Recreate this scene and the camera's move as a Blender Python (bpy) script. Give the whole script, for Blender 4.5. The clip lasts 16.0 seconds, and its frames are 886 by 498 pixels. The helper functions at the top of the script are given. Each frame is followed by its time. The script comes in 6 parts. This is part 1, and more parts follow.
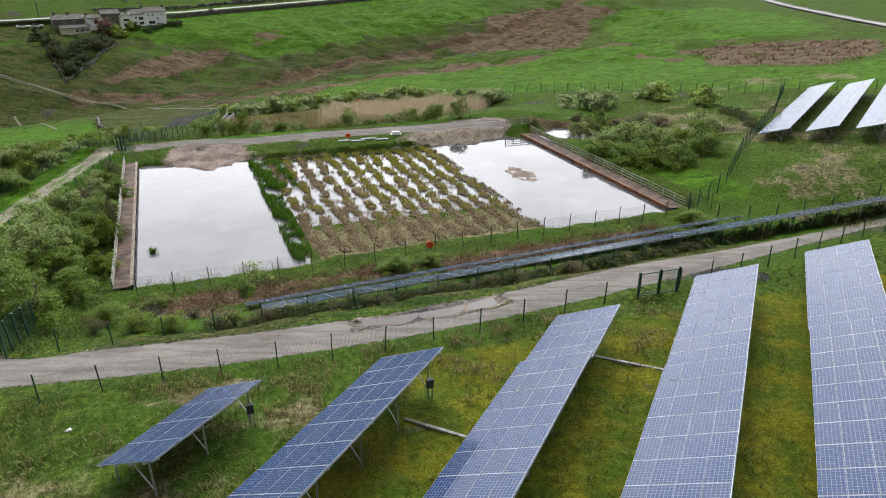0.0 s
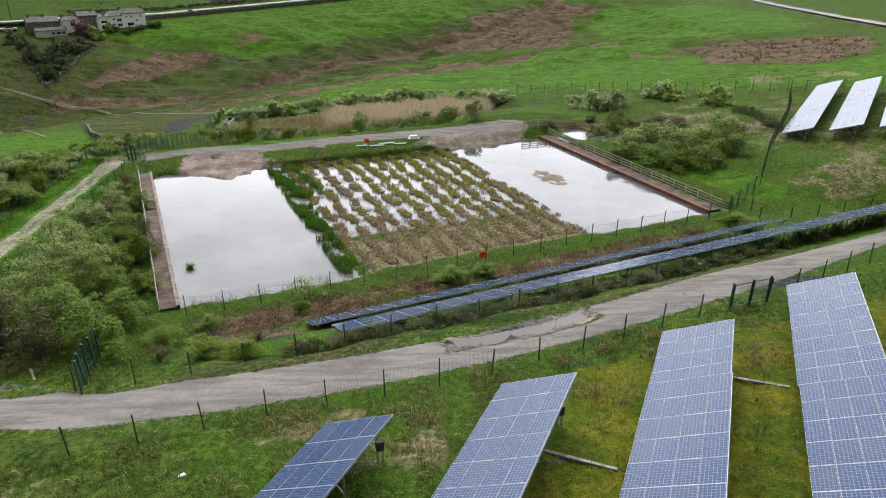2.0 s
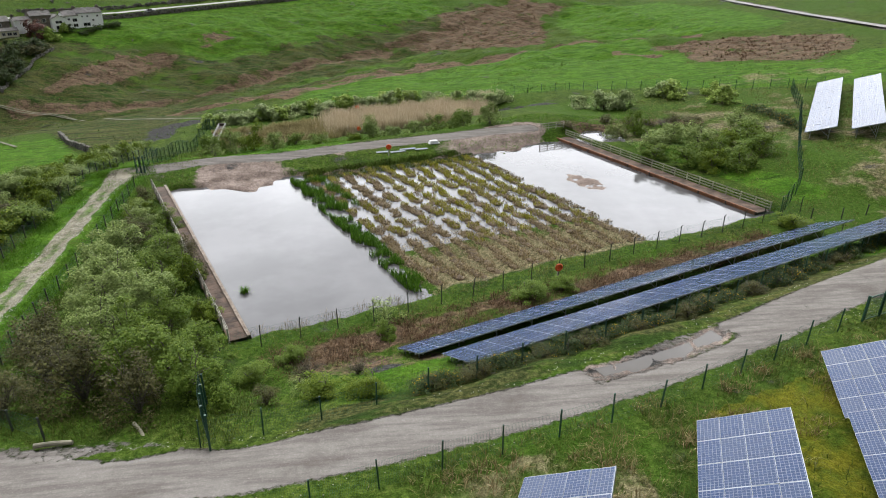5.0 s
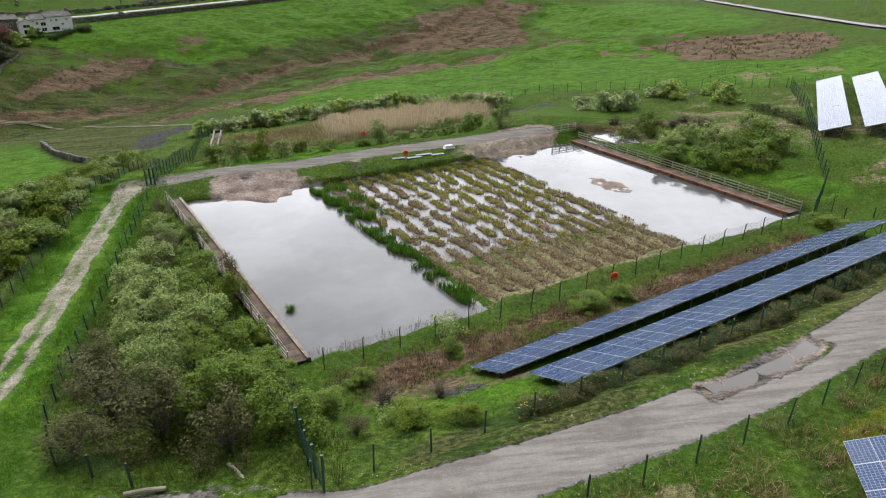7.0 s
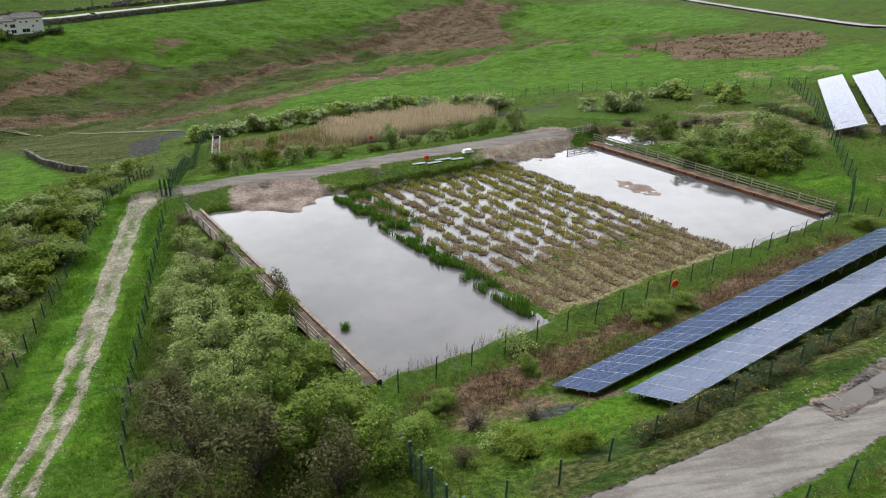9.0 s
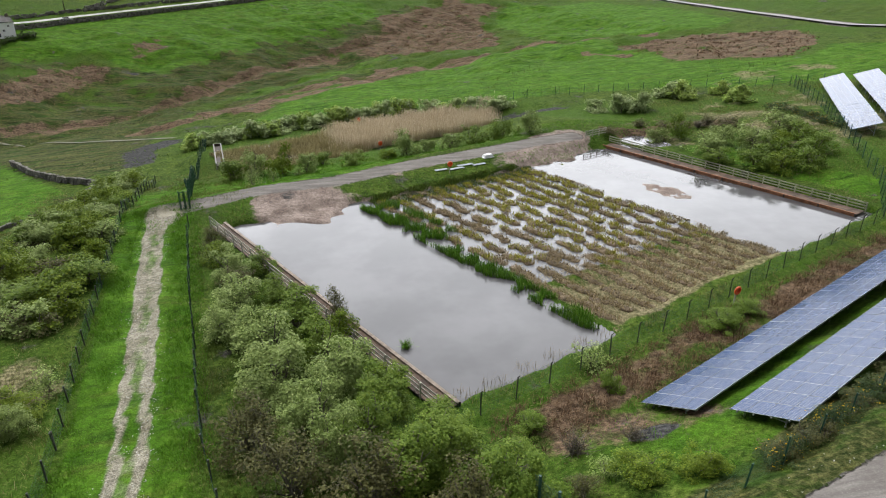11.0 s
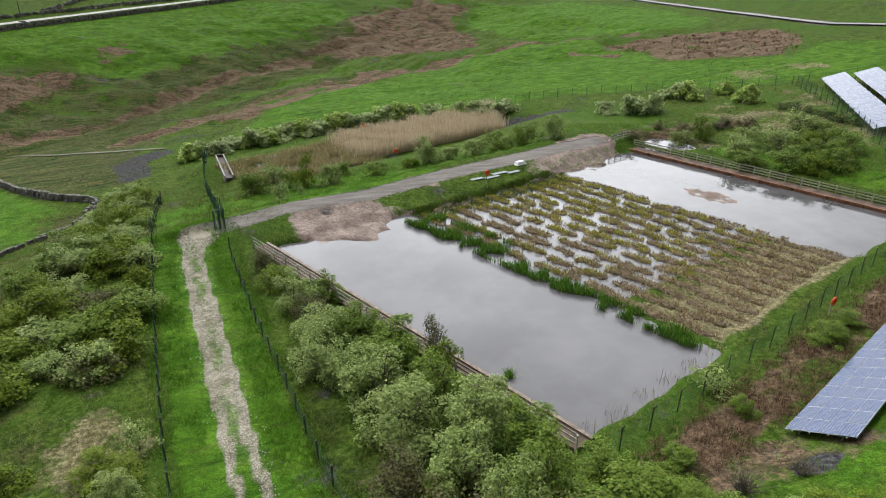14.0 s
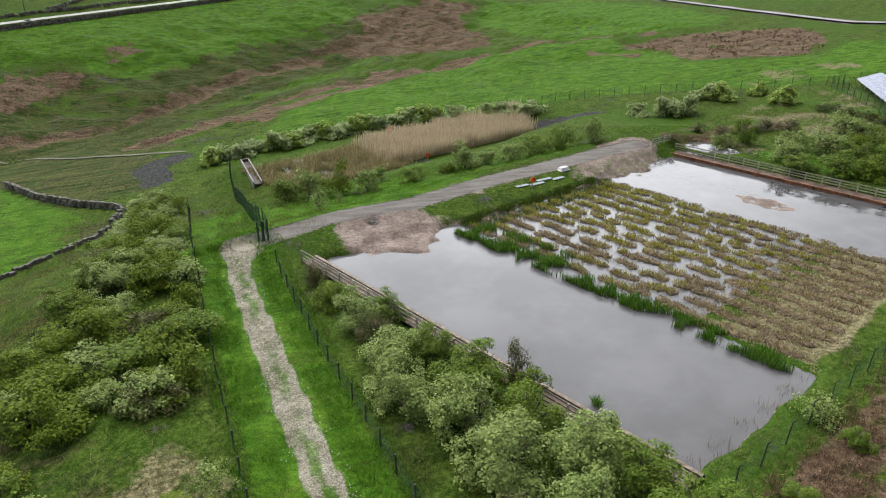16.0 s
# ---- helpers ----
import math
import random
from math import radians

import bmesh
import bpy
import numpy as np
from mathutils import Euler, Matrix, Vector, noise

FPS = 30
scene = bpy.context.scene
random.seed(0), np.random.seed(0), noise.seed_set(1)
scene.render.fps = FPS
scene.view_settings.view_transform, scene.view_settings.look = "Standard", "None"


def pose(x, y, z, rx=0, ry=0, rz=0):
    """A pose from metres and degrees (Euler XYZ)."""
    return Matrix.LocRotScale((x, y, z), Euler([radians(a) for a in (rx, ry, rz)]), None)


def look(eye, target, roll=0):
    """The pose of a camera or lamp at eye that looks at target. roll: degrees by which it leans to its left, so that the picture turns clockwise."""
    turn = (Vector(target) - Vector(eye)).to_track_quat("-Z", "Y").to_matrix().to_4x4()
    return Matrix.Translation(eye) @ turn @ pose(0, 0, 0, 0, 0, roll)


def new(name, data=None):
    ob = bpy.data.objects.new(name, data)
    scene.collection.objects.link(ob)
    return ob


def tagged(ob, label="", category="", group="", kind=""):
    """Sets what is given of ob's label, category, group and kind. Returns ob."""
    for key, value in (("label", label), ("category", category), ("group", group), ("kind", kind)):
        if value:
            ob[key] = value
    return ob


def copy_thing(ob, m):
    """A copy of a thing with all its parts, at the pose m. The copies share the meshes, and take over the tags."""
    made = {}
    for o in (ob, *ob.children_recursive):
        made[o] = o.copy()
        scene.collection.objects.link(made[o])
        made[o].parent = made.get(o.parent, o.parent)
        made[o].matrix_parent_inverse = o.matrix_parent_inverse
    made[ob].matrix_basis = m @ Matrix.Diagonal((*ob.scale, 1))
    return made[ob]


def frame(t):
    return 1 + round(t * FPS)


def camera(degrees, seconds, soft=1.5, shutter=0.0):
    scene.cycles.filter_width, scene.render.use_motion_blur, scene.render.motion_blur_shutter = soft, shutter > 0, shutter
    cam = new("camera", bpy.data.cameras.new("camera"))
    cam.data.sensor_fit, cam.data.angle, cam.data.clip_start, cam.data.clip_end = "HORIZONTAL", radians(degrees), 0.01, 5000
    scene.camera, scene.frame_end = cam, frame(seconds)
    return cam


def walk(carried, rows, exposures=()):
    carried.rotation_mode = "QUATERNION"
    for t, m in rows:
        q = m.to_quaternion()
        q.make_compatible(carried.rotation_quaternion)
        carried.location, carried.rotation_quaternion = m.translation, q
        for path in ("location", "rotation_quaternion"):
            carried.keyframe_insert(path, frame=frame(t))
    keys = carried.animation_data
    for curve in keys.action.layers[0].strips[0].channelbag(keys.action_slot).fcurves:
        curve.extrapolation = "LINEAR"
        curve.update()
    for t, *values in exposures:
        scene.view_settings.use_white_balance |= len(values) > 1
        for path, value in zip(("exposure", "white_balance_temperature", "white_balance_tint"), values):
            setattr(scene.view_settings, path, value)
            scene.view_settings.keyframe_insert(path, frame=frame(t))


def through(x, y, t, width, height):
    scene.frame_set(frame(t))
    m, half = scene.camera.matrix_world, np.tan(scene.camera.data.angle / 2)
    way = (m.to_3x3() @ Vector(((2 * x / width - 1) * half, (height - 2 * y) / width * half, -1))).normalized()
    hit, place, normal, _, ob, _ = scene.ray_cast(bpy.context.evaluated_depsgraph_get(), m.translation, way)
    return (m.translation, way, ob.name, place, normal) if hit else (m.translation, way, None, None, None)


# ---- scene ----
cam = camera(68.1, 16.0, soft=1.0)
METRES, EYE, TILT, LEAN, TURN = 60.0, 25.9, -23.0, 0.0, 0.0
PATH = [
    (0, (1.52, 1.063, 27.883), (1.404, 2.875, 27.044), -0.0),
    (0.5, (-0.407, 1.512, 27.928), (-0.504, 3.325, 27.089), 0.0),
    (1, (-2.346, 1.951, 27.999), (-2.423, 3.764, 27.158), 0.0),
    (1.5, (-4.244, 2.433, 28.093), (-4.3, 4.245, 27.25), -0.1),
    (2, (-6.132, 2.863, 28.117), (-6.163, 4.677, 27.274), -0.1),
    (2.5, (-7.998, 3.345, 28.173), (-8.007, 5.158, 27.329), -0.0),
    (3, (-9.852, 3.905, 28.193), (-9.835, 5.718, 27.348), 0.0),
    (3.5, (-11.671, 4.517, 28.166), (-11.629, 6.33, 27.321), 0.0),
    (4, (-13.518, 5.146, 28.204), (-13.45, 6.957, 27.357), 0.1),
    (6.5, (-22.454, 8.677, 28.279), (-22.26, 10.477, 27.43), 0.1),
    (7, (-24.307, 9.374, 28.31), (-24.088, 11.172, 27.461), 0.1),
    (7.5, (-26.149, 10.19, 28.332), (-25.905, 11.984, 27.483), 0.1),
    (8, (-27.895, 11.107, 28.392), (-27.627, 12.897, 27.541), 0.1),
    (8.5, (-29.628, 11.956, 28.382), (-29.337, 13.743, 27.531), 0.2),
    (9, (-31.378, 12.771, 28.337), (-31.064, 14.553, 27.487), 0.2),
    (9.5, (-33.068, 13.742, 28.349), (-32.731, 15.52, 27.498), 0.2),
    (10, (-34.732, 14.657, 28.327), (-34.374, 16.432, 27.477), 0.2),
    (12.5, (-42.808, 19.578, 28.175), (-42.331, 21.327, 27.33), 0.1),
    (13, (-44.384, 20.71, 28.206), (-43.882, 22.451, 27.36), 0.2),
    (13.5, (-45.884, 21.813, 28.247), (-45.361, 23.548, 27.4), 0.2),
    (14, (-47.352, 22.888, 28.264), (-46.818, 24.619, 27.417), 0.2),
    (14.5, (-48.761, 23.986, 28.272), (-48.224, 25.715, 27.423), 0.2),
    (15, (-49.99, 25.156, 28.29), (-49.453, 26.885, 27.441), 0.1),
    (15.5, (-51.003, 26.42, 28.29), (-50.464, 28.148, 27.44), 0.1),
    (16, (-51.901, 27.829, 28.324), (-51.358, 29.554, 27.47), 0.2),
]
walk(cam, [(t, look(eye, target, roll)) for t, eye, target, roll in PATH])

# ---- the lie of the land ----
POND_O, POND_E1, POND_E2 = np.array((-29.0, 51.1)), np.array((0.935, 0.354)), np.array((-0.44, 0.9))
POND_W, POND_L = 57.0, 39.5


def smooth(lo, hi, v):
    k = np.clip((v - lo) / (hi - lo), 0, 1)
    return k * k * (3 - 2 * k)


def to_pond(x, y):
    """Oblique coordinates of the pond: a along its near bank, b along its walkways."""
    dx, dy = x - POND_O[0], y - POND_O[1]
    return (dx * 0.9 + dy * 0.44) / 0.9973, (dy * 0.935 - dx * 0.354) / 0.9973


def from_pond(a, b):
    return POND_O[0] + a * 0.935 - b * 0.44, POND_O[1] + a * 0.354 + b * 0.9


def wide_land(x, y):
    """The moor: a gentle tilt, a valley whose stream runs up to the right, and the hill behind it."""
    dx, dy = x + 110.0, y - 205.0
    s, d = np.clip((dx * 0.81 + dy * 0.586) / 100, -1.5, 3.5), dy * 0.81 - dx * 0.586
    hill = (np.sqrt(np.maximum(d + 12, 0) ** 2 + 36) - 6) / 100
    hill = hill - 0.45 * np.maximum(hill - 2.2, 0)
    gully = np.exp(-((d / 28) ** 2))
    u, v = np.clip(x, -260, 260) / 100, np.clip(y, -60, 900) / 100
    return 4.11 + 6.17 * u - 4.55 * v + 1.95 * u * np.clip(v, 0, 4) + 1.18 * u * u - 0.15 * v * v + (33.48 - 3.02 * s) * hill + (1.76 * s - 3.94) * gully


SWELLS = [(amp / 3, size * (0.7 + 0.14 * k), 2.4 * k + size, 1.7 * k * k + amp) for amp, size in ((1.0, 60.0), (0.8, 26.0), (0.45, 11.0)) for k in range(5)]


def swell(x, y):
    """Folds of the moor beyond the ponds."""
    z = 0.0
    for amp, size, turn, phase in SWELLS:
        z = z + amp * np.sin((x * math.cos(turn) + y * math.sin(turn)) * 6.283 / size + phase)
    return z


def bank_distance(x, y):
    """Metres from the solar field's track fence towards the pond."""
    return -(x + 21.4) * 0.37 + (y - 27.4) * 0.929


def land(x, y):
    x, y = np.asarray(x, float), np.asarray(y, float)
    a, b = to_pond(x, y)
    g = bank_distance(x, y)
    z = wide_land(x, y) + swell(x, y) * smooth(150, 210, y) * (1 - smooth(80, 100, x)) * (1 - smooth(48, 66, (y - 205) * 0.81 - (x + 110) * 0.586))
    # right-hand field runs level into the pond's terrace
    terrace = 0.35 + 0.75 * smooth(37, 46, b) * smooth(-8, 8, a) + 0.2 * smooth(36, 44, b) + 0.008 * np.clip(a, -20, 60)
    k = smooth(-34, -20, a) * (1 - smooth(60, 78, a)) * (1 - np.clip((b - 46.3) / 21, 0, 1)) * smooth(-12, -1, b)
    z = z * (1 - k) + terrace * k
    # bank from the solar field down to the pond, and down along the grass track
    steps = np.interp(g, (-60, -30, 0, 5.6, 7.2, 12, 17, 22, 26), (11.0, 8.4, 6.2, 5.6, 4.7, 2.9, 0.75, 0.5, 0.45))
    g2 = np.maximum(g, 0)
    left = np.where(g > 0, 6.2 * np.exp(-((g2 / 26) ** 1.3)), steps)
    m = smooth(-7, -1, a)
    bank = left * (1 - m) + steps * m
    right = smooth(62, 100, a)
    bank = bank * (1 - right) + np.maximum(bank, z) * right
    wb = (1 - smooth(16, 26, g)) * m + (1 - smooth(55, 75, g)) * (1 - m)
    wl = smooth(-48, -21, a)
    wb = wb * (wl + (1 - wl) * (1 - smooth(-5, 30, g)) * smooth(-110, -50, a))
    z = z * (1 - wb) + bank * wb
    # grass apron that falls from the far track to the reed bed
    apron = np.interp(b, (46.0, 47.4, 52, 56, 62, 71), (1.35, 1.0, -0.6, -1.6, -2.5, -4.5))
    ka = smooth(-14, -4, a) * (1 - smooth(42, 62, a)) * smooth(45.8, 46.8, b) * (1 - smooth(68, 75, b))
    z = z * (1 - ka) + apron * ka
    # reed bed terrace, lower than the ponds
    flat = smooth(8, 14, a) * (1 - smooth(64, 78, a)) * smooth(66, 71, b) * (1 - smooth(84, 94, b))
    z = z * (1 - flat) - 4.7 * flat
    # basins
    near_edge = 0.04 * np.maximum(a - 20, 0) + 1.3 * smooth(14, 19, a) * (1 - smooth(37, 43, a)) + 0.25 * np.sin(a * 1.1) * np.sin(a * 0.37 + 1)
    far_edge = 38.2 - 1.2 * smooth(13, 17, a) * (1 - smooth(39, 43, a))
    inside = smooth(-2.0, -1.2, a) * (1 - smooth(POND_W + 2.2, POND_W + 3.2, a)) * smooth(-0.5, 0.5, b - near_edge) * (1 - smooth(-1, 1, (b - far_edge - 0.4 * np.sin(a * 1.3)) / (0.7 + 1.8 * smooth(42, 46, a))))
    z = z * (1 - inside) + (-0.7) * inside
    # muddy fans that slope into the two open ponds, and the shoal in the far one
    ragged = 0.55 * np.sin(x * 1.3 + 2 * np.sin(y * 0.6)) + 0.4 * np.sin(y * 2.1 + x)
    fan_l = (1 - smooth(2.5, 7.0, np.hypot((a - 9.0) * 0.85, b - 38.5) + ragged))
    fan_r = (1 - smooth(2.0, 4.5, np.hypot((a - 46.0) * 0.55, b - 39.0) + ragged))
    shoal = (1 - smooth(0.35, 1.15, np.hypot((a - 47.6) / 3.9, (b - 20.0) / 7.4)))
    z = np.where(inside > 0, np.maximum(z, -0.7 + 0.95 * np.maximum(fan_l, fan_r)), z)
    z = np.maximum(z, np.where(inside > 0.9, -0.7 + (0.724 + 0.05 * np.sin(x * 2.3 + 1.4 * np.sin(y * 1.1)) * np.sin(y * 2.6 + 0.9 * x + np.sin(x * 1.7))) * shoal, -99))
    # the planted bed lies just under the water
    bed = smooth(14.5, 15.5, a) * (1 - smooth(39.5, 40.5, a)) * np.where(b < 10, smooth(0.0, 0.1, inside), inside)
    z = np.maximum(z, np.where(inside > 0.02, -0.7 + (0.62 + 0.13 * (1 - smooth(8, 12.5, b))) * bed, -99))
    # hollow of the small pond behind the far walkway
    hollow = 1 - smooth(0.6, 1.2, np.hypot((a - 63.9) / 3.5, (b - 36.5) / 4.8))
    z = z * (1 - hollow) + (z - 1.0) * hollow
    return z

# ---- sky and light: a bright, broken overcast with the sun veiled ahead of the camera ----
SUN_AZ, SUN_EL = radians(-14.0), radians(60.0)  # from +y, clockwise
SUN_DIR = Vector((math.sin(SUN_AZ) * math.cos(SUN_EL), math.cos(SUN_AZ) * math.cos(SUN_EL), math.sin(SUN_EL)))
world = bpy.data.worlds.new("sky")
scene.world = world
world.use_nodes = True
wn, wl = world.node_tree.nodes, world.node_tree.links
wn.clear()


def wnode(kind, **values):
    n = wn.new(kind)
    for k, v in values.items():
        n.inputs[k].default_value = v
    return n


sky = wn.new("ShaderNodeTexSky")
sky.sky_type, sky.sun_disc, sky.sun_elevation, sky.sun_rotation = "NISHITA", False, SUN_EL, SUN_AZ
sky.air_density, sky.dust_density = 1.0, 4.0
coord = wn.new("ShaderNodeTexCoord")
cloud = wnode("ShaderNodeTexNoise", Scale=3.2, Detail=7.0, Roughness=0.55)
squash = wn.new("ShaderNodeMapping")
squash.inputs["Scale"].default_value = (1, 1, 2.6)
wl.new(coord.outputs["Generated"], squash.inputs["Vector"])
wl.new(squash.outputs["Vector"], cloud.inputs["Vector"])
tone = wn.new("ShaderNodeMapRange")
tone.inputs["From Min"].default_value, tone.inputs["From Max"].default_value = 0.3, 0.72
tone.inputs["To Min"].default_value, tone.inputs["To Max"].default_value = 4.3, 6.8
wl.new(cloud.outputs["Fac"], tone.inputs["Value"])
toward = wn.new("ShaderNodeVectorMath")
toward.operation = "DOT_PRODUCT"
toward.inputs[1].default_value = Vector((-0.08, 1.0, 0.55)).normalized()  # brightest cloud stands below the sun
wl.new(coord.outputs["Generated"], toward.inputs[0])
glow = wn.new("ShaderNodeMapRange")
glow.interpolation_type = "SMOOTHSTEP"
glow.inputs["From Min"].default_value, glow.inputs["From Max"].default_value = 0.3, 1.0
glow.inputs["To Min"].default_value, glow.inputs["To Max"].default_value = 1.0, 11.6
wl.new(toward.outputs["Value"], glow.inputs["Value"])
grey = wn.new("ShaderNodeMath")
grey.operation = "MULTIPLY"
# a darker bank of cloud lies along the horizon
bank = wn.new("ShaderNodeSeparateXYZ")
wl.new(coord.outputs["Generated"], bank.inputs["Vector"])
low = wn.new("ShaderNodeMapRange")
low.interpolation_type = "SMOOTHSTEP"
low.inputs["From Min"].default_value, low.inputs["From Max"].default_value = 0.04, 0.34
low.inputs["To Min"].default_value, low.inputs["To Max"].default_value = 0.42, 1.0
wl.new(bank.outputs["Z"], low.inputs["Value"])
layered = wn.new("ShaderNodeMath")
layered.operation = "MULTIPLY"
wl.new(tone.outputs["Result"], layered.inputs[0])
wl.new(low.outputs["Result"], layered.inputs[1])
wl.new(layered.outputs["Value"], grey.inputs[0])
wl.new(glow.outputs["Result"], grey.inputs[1])
veil = wn.new("ShaderNodeMix")
veil.data_type = "RGBA"
veil.blend_type = "MULTIPLY"
veil.inputs["Factor"].default_value = 1.0
veil.inputs["A"].default_value = (0.965, 0.985, 1.03, 1)
wl.new(grey.outputs["Value"], veil.inputs["B"])
cover = wn.new("ShaderNodeMix")
cover.data_type = "RGBA"
cover.inputs["Factor"].default_value = 0.86
wl.new(sky.outputs["Color"], cover.inputs["A"])
wl.new(veil.outputs["Result"], cover.inputs["B"])
back = wnode("ShaderNodeBackground", Strength=0.089)
wl.new(cover.outputs["Result"], back.inputs["Color"])
wo = wn.new("ShaderNodeOutputWorld")
wl.new(back.outputs["Background"], wo.inputs["Surface"])

sun = new("sun", bpy.data.lights.new("sun", "SUN"))
sun.data.energy, sun.data.angle, sun.data.color = 1.2, radians(14), (1.0, 0.96, 0.9)
sun.matrix_world = look(SUN_DIR * 100, (0, 0, 0))


# ---- materials ----
class Nodes:
    """A small helper round a material's node tree."""

    def __init__(self, name, rough=0.8, metal=0.0, spec=0.5):
        self.m = bpy.data.materials.new(name)
        self.m.use_nodes = True
        self.nt = self.m.node_tree
        self.b = self.nt.nodes["Principled BSDF"]
        self.b.inputs["Roughness"].default_value, self.b.inputs["Metallic"].default_value = rough, metal
        self.b.inputs["Specular IOR Level"].default_value = spec

    def link(self, a, b):
        self.nt.links.new(a, b)

    def node(self, kind):
        return self.nt.nodes.new(kind)

    def coords(self, scale=(1, 1, 1), kind="Object"):
        tc, mp = self.node("ShaderNodeTexCoord"), self.node("ShaderNodeMapping")
        mp.inputs["Scale"].default_value = scale
        self.link(tc.outputs[kind], mp.inputs["Vector"])
        return mp.outputs["Vector"]

    def noise(self, scale, detail=4.0, rough=0.55, vec=None):
        n = self.node("ShaderNodeTexNoise")
        n.inputs["Scale"].default_value, n.inputs["Detail"].default_value, n.inputs["Roughness"].default_value = scale, detail, rough
        self.link(vec if vec is not None else self.coords(), n.inputs["Vector"])
        return n.outputs["Fac"]

    def ramp(self, fac, lo, hi, to=(0.0, 1.0)):
        r = self.node("ShaderNodeMapRange")
        r.interpolation_type = "SMOOTHSTEP"
        for k, v in zip(("From Min", "From Max", "To Min", "To Max"), (lo, hi, *to)):
            r.inputs[k].default_value = v
        self.link(fac, r.inputs["Value"])
        return r.outputs["Result"]

    def mix(self, a, b, fac, blend="MIX"):
        n = self.node("ShaderNodeMix")
        n.data_type, n.blend_type = "RGBA", blend
        for v, key in ((a, "A"), (b, "B")):
            if isinstance(v, tuple):
                n.inputs[key].default_value = (*v, 1)
            else:
                self.link(v, n.inputs[key])
        if isinstance(fac, float):
            n.inputs["Factor"].default_value = fac
        else:
            self.link(fac, n.inputs["Factor"])
        return n.outputs["Result"]

    def math(self, op, a, b):
        n = self.node("ShaderNodeMath")
        n.operation = op
        for i, v in enumerate((a, b)):
            if isinstance(v, (int, float)):
                n.inputs[i].default_value = v
            else:
                self.link(v, n.inputs[i])
        return n.outputs["Value"]

    def bump(self, height, strength=0.4, distance=0.05):
        n = self.node("ShaderNodeBump")
        n.inputs["Strength"].default_value, n.inputs["Distance"].default_value = strength, distance
        self.link(height, n.inputs["Height"])
        self.link(n.outputs["Normal"], self.b.inputs["Normal"])

    def colour(self, c):
        if isinstance(c, tuple):
            self.b.inputs["Base Color"].default_value = (*c, 1)
        else:
            self.link(c, self.b.inputs["Base Color"])
        return self


def weathered(name, dark, light, rough=0.8, metal=0.0, scale=3.0, bump=0.3, stretch=(1, 1, 1), spec=0.4):
    n = Nodes(name, rough, metal, spec)
    v = n.coords(stretch)
    c = n.mix(dark, light, n.ramp(n.noise(scale, 6.0, 0.6, v), 0.3, 0.7))
    info = n.node("ShaderNodeObjectInfo")
    shade = n.ramp(info.outputs["Random"], 0, 1, (0.82, 1.12))
    grey = n.node("ShaderNodeCombineColor")
    for k in ("Red", "Green", "Blue"):
        n.link(shade, grey.inputs[k])
    c = n.mix(c, grey.outputs["Color"], 1.0, "MULTIPLY")
    n.colour(c)
    n.bump(n.noise(scale * 6, 4.0, 0.6, v), bump, 0.02)
    return n.m


def foliage(name, dark, light, tip, gloss=0.5, through=0.22):
    """Leaves that differ one by one and bush by bush, and let some light through."""
    n = Nodes(name, gloss + 0.15, 0.0, 0.12)
    geo, info = n.node("ShaderNodeNewGeometry"), n.node("ShaderNodeObjectInfo")
    c = n.mix(dark, light, n.ramp(geo.outputs["Random Per Island"], 0.0, 0.85))
    c = n.mix(c, tip, n.ramp(geo.outputs["Random Per Island"], 0.75, 1.0, (0.0, 0.8)))
    c = n.mix(c, n.mix(dark, tip, 0.5), n.ramp(info.outputs["Random"], 0.2, 1.0, (0.0, 0.35)))
    n.colour(c)
    t = n.node("ShaderNodeBsdfTranslucent")
    n.link(c, t.inputs["Color"])
    mixer = n.node("ShaderNodeMixShader")
    mixer.inputs["Fac"].default_value = through
    n.link(n.b.outputs["BSDF"], mixer.inputs[1])
    n.link(t.outputs["BSDF"], mixer.inputs[2])
    n.link(mixer.outputs["Shader"], n.nt.nodes["Material Output"].inputs["Surface"])
    return n.m


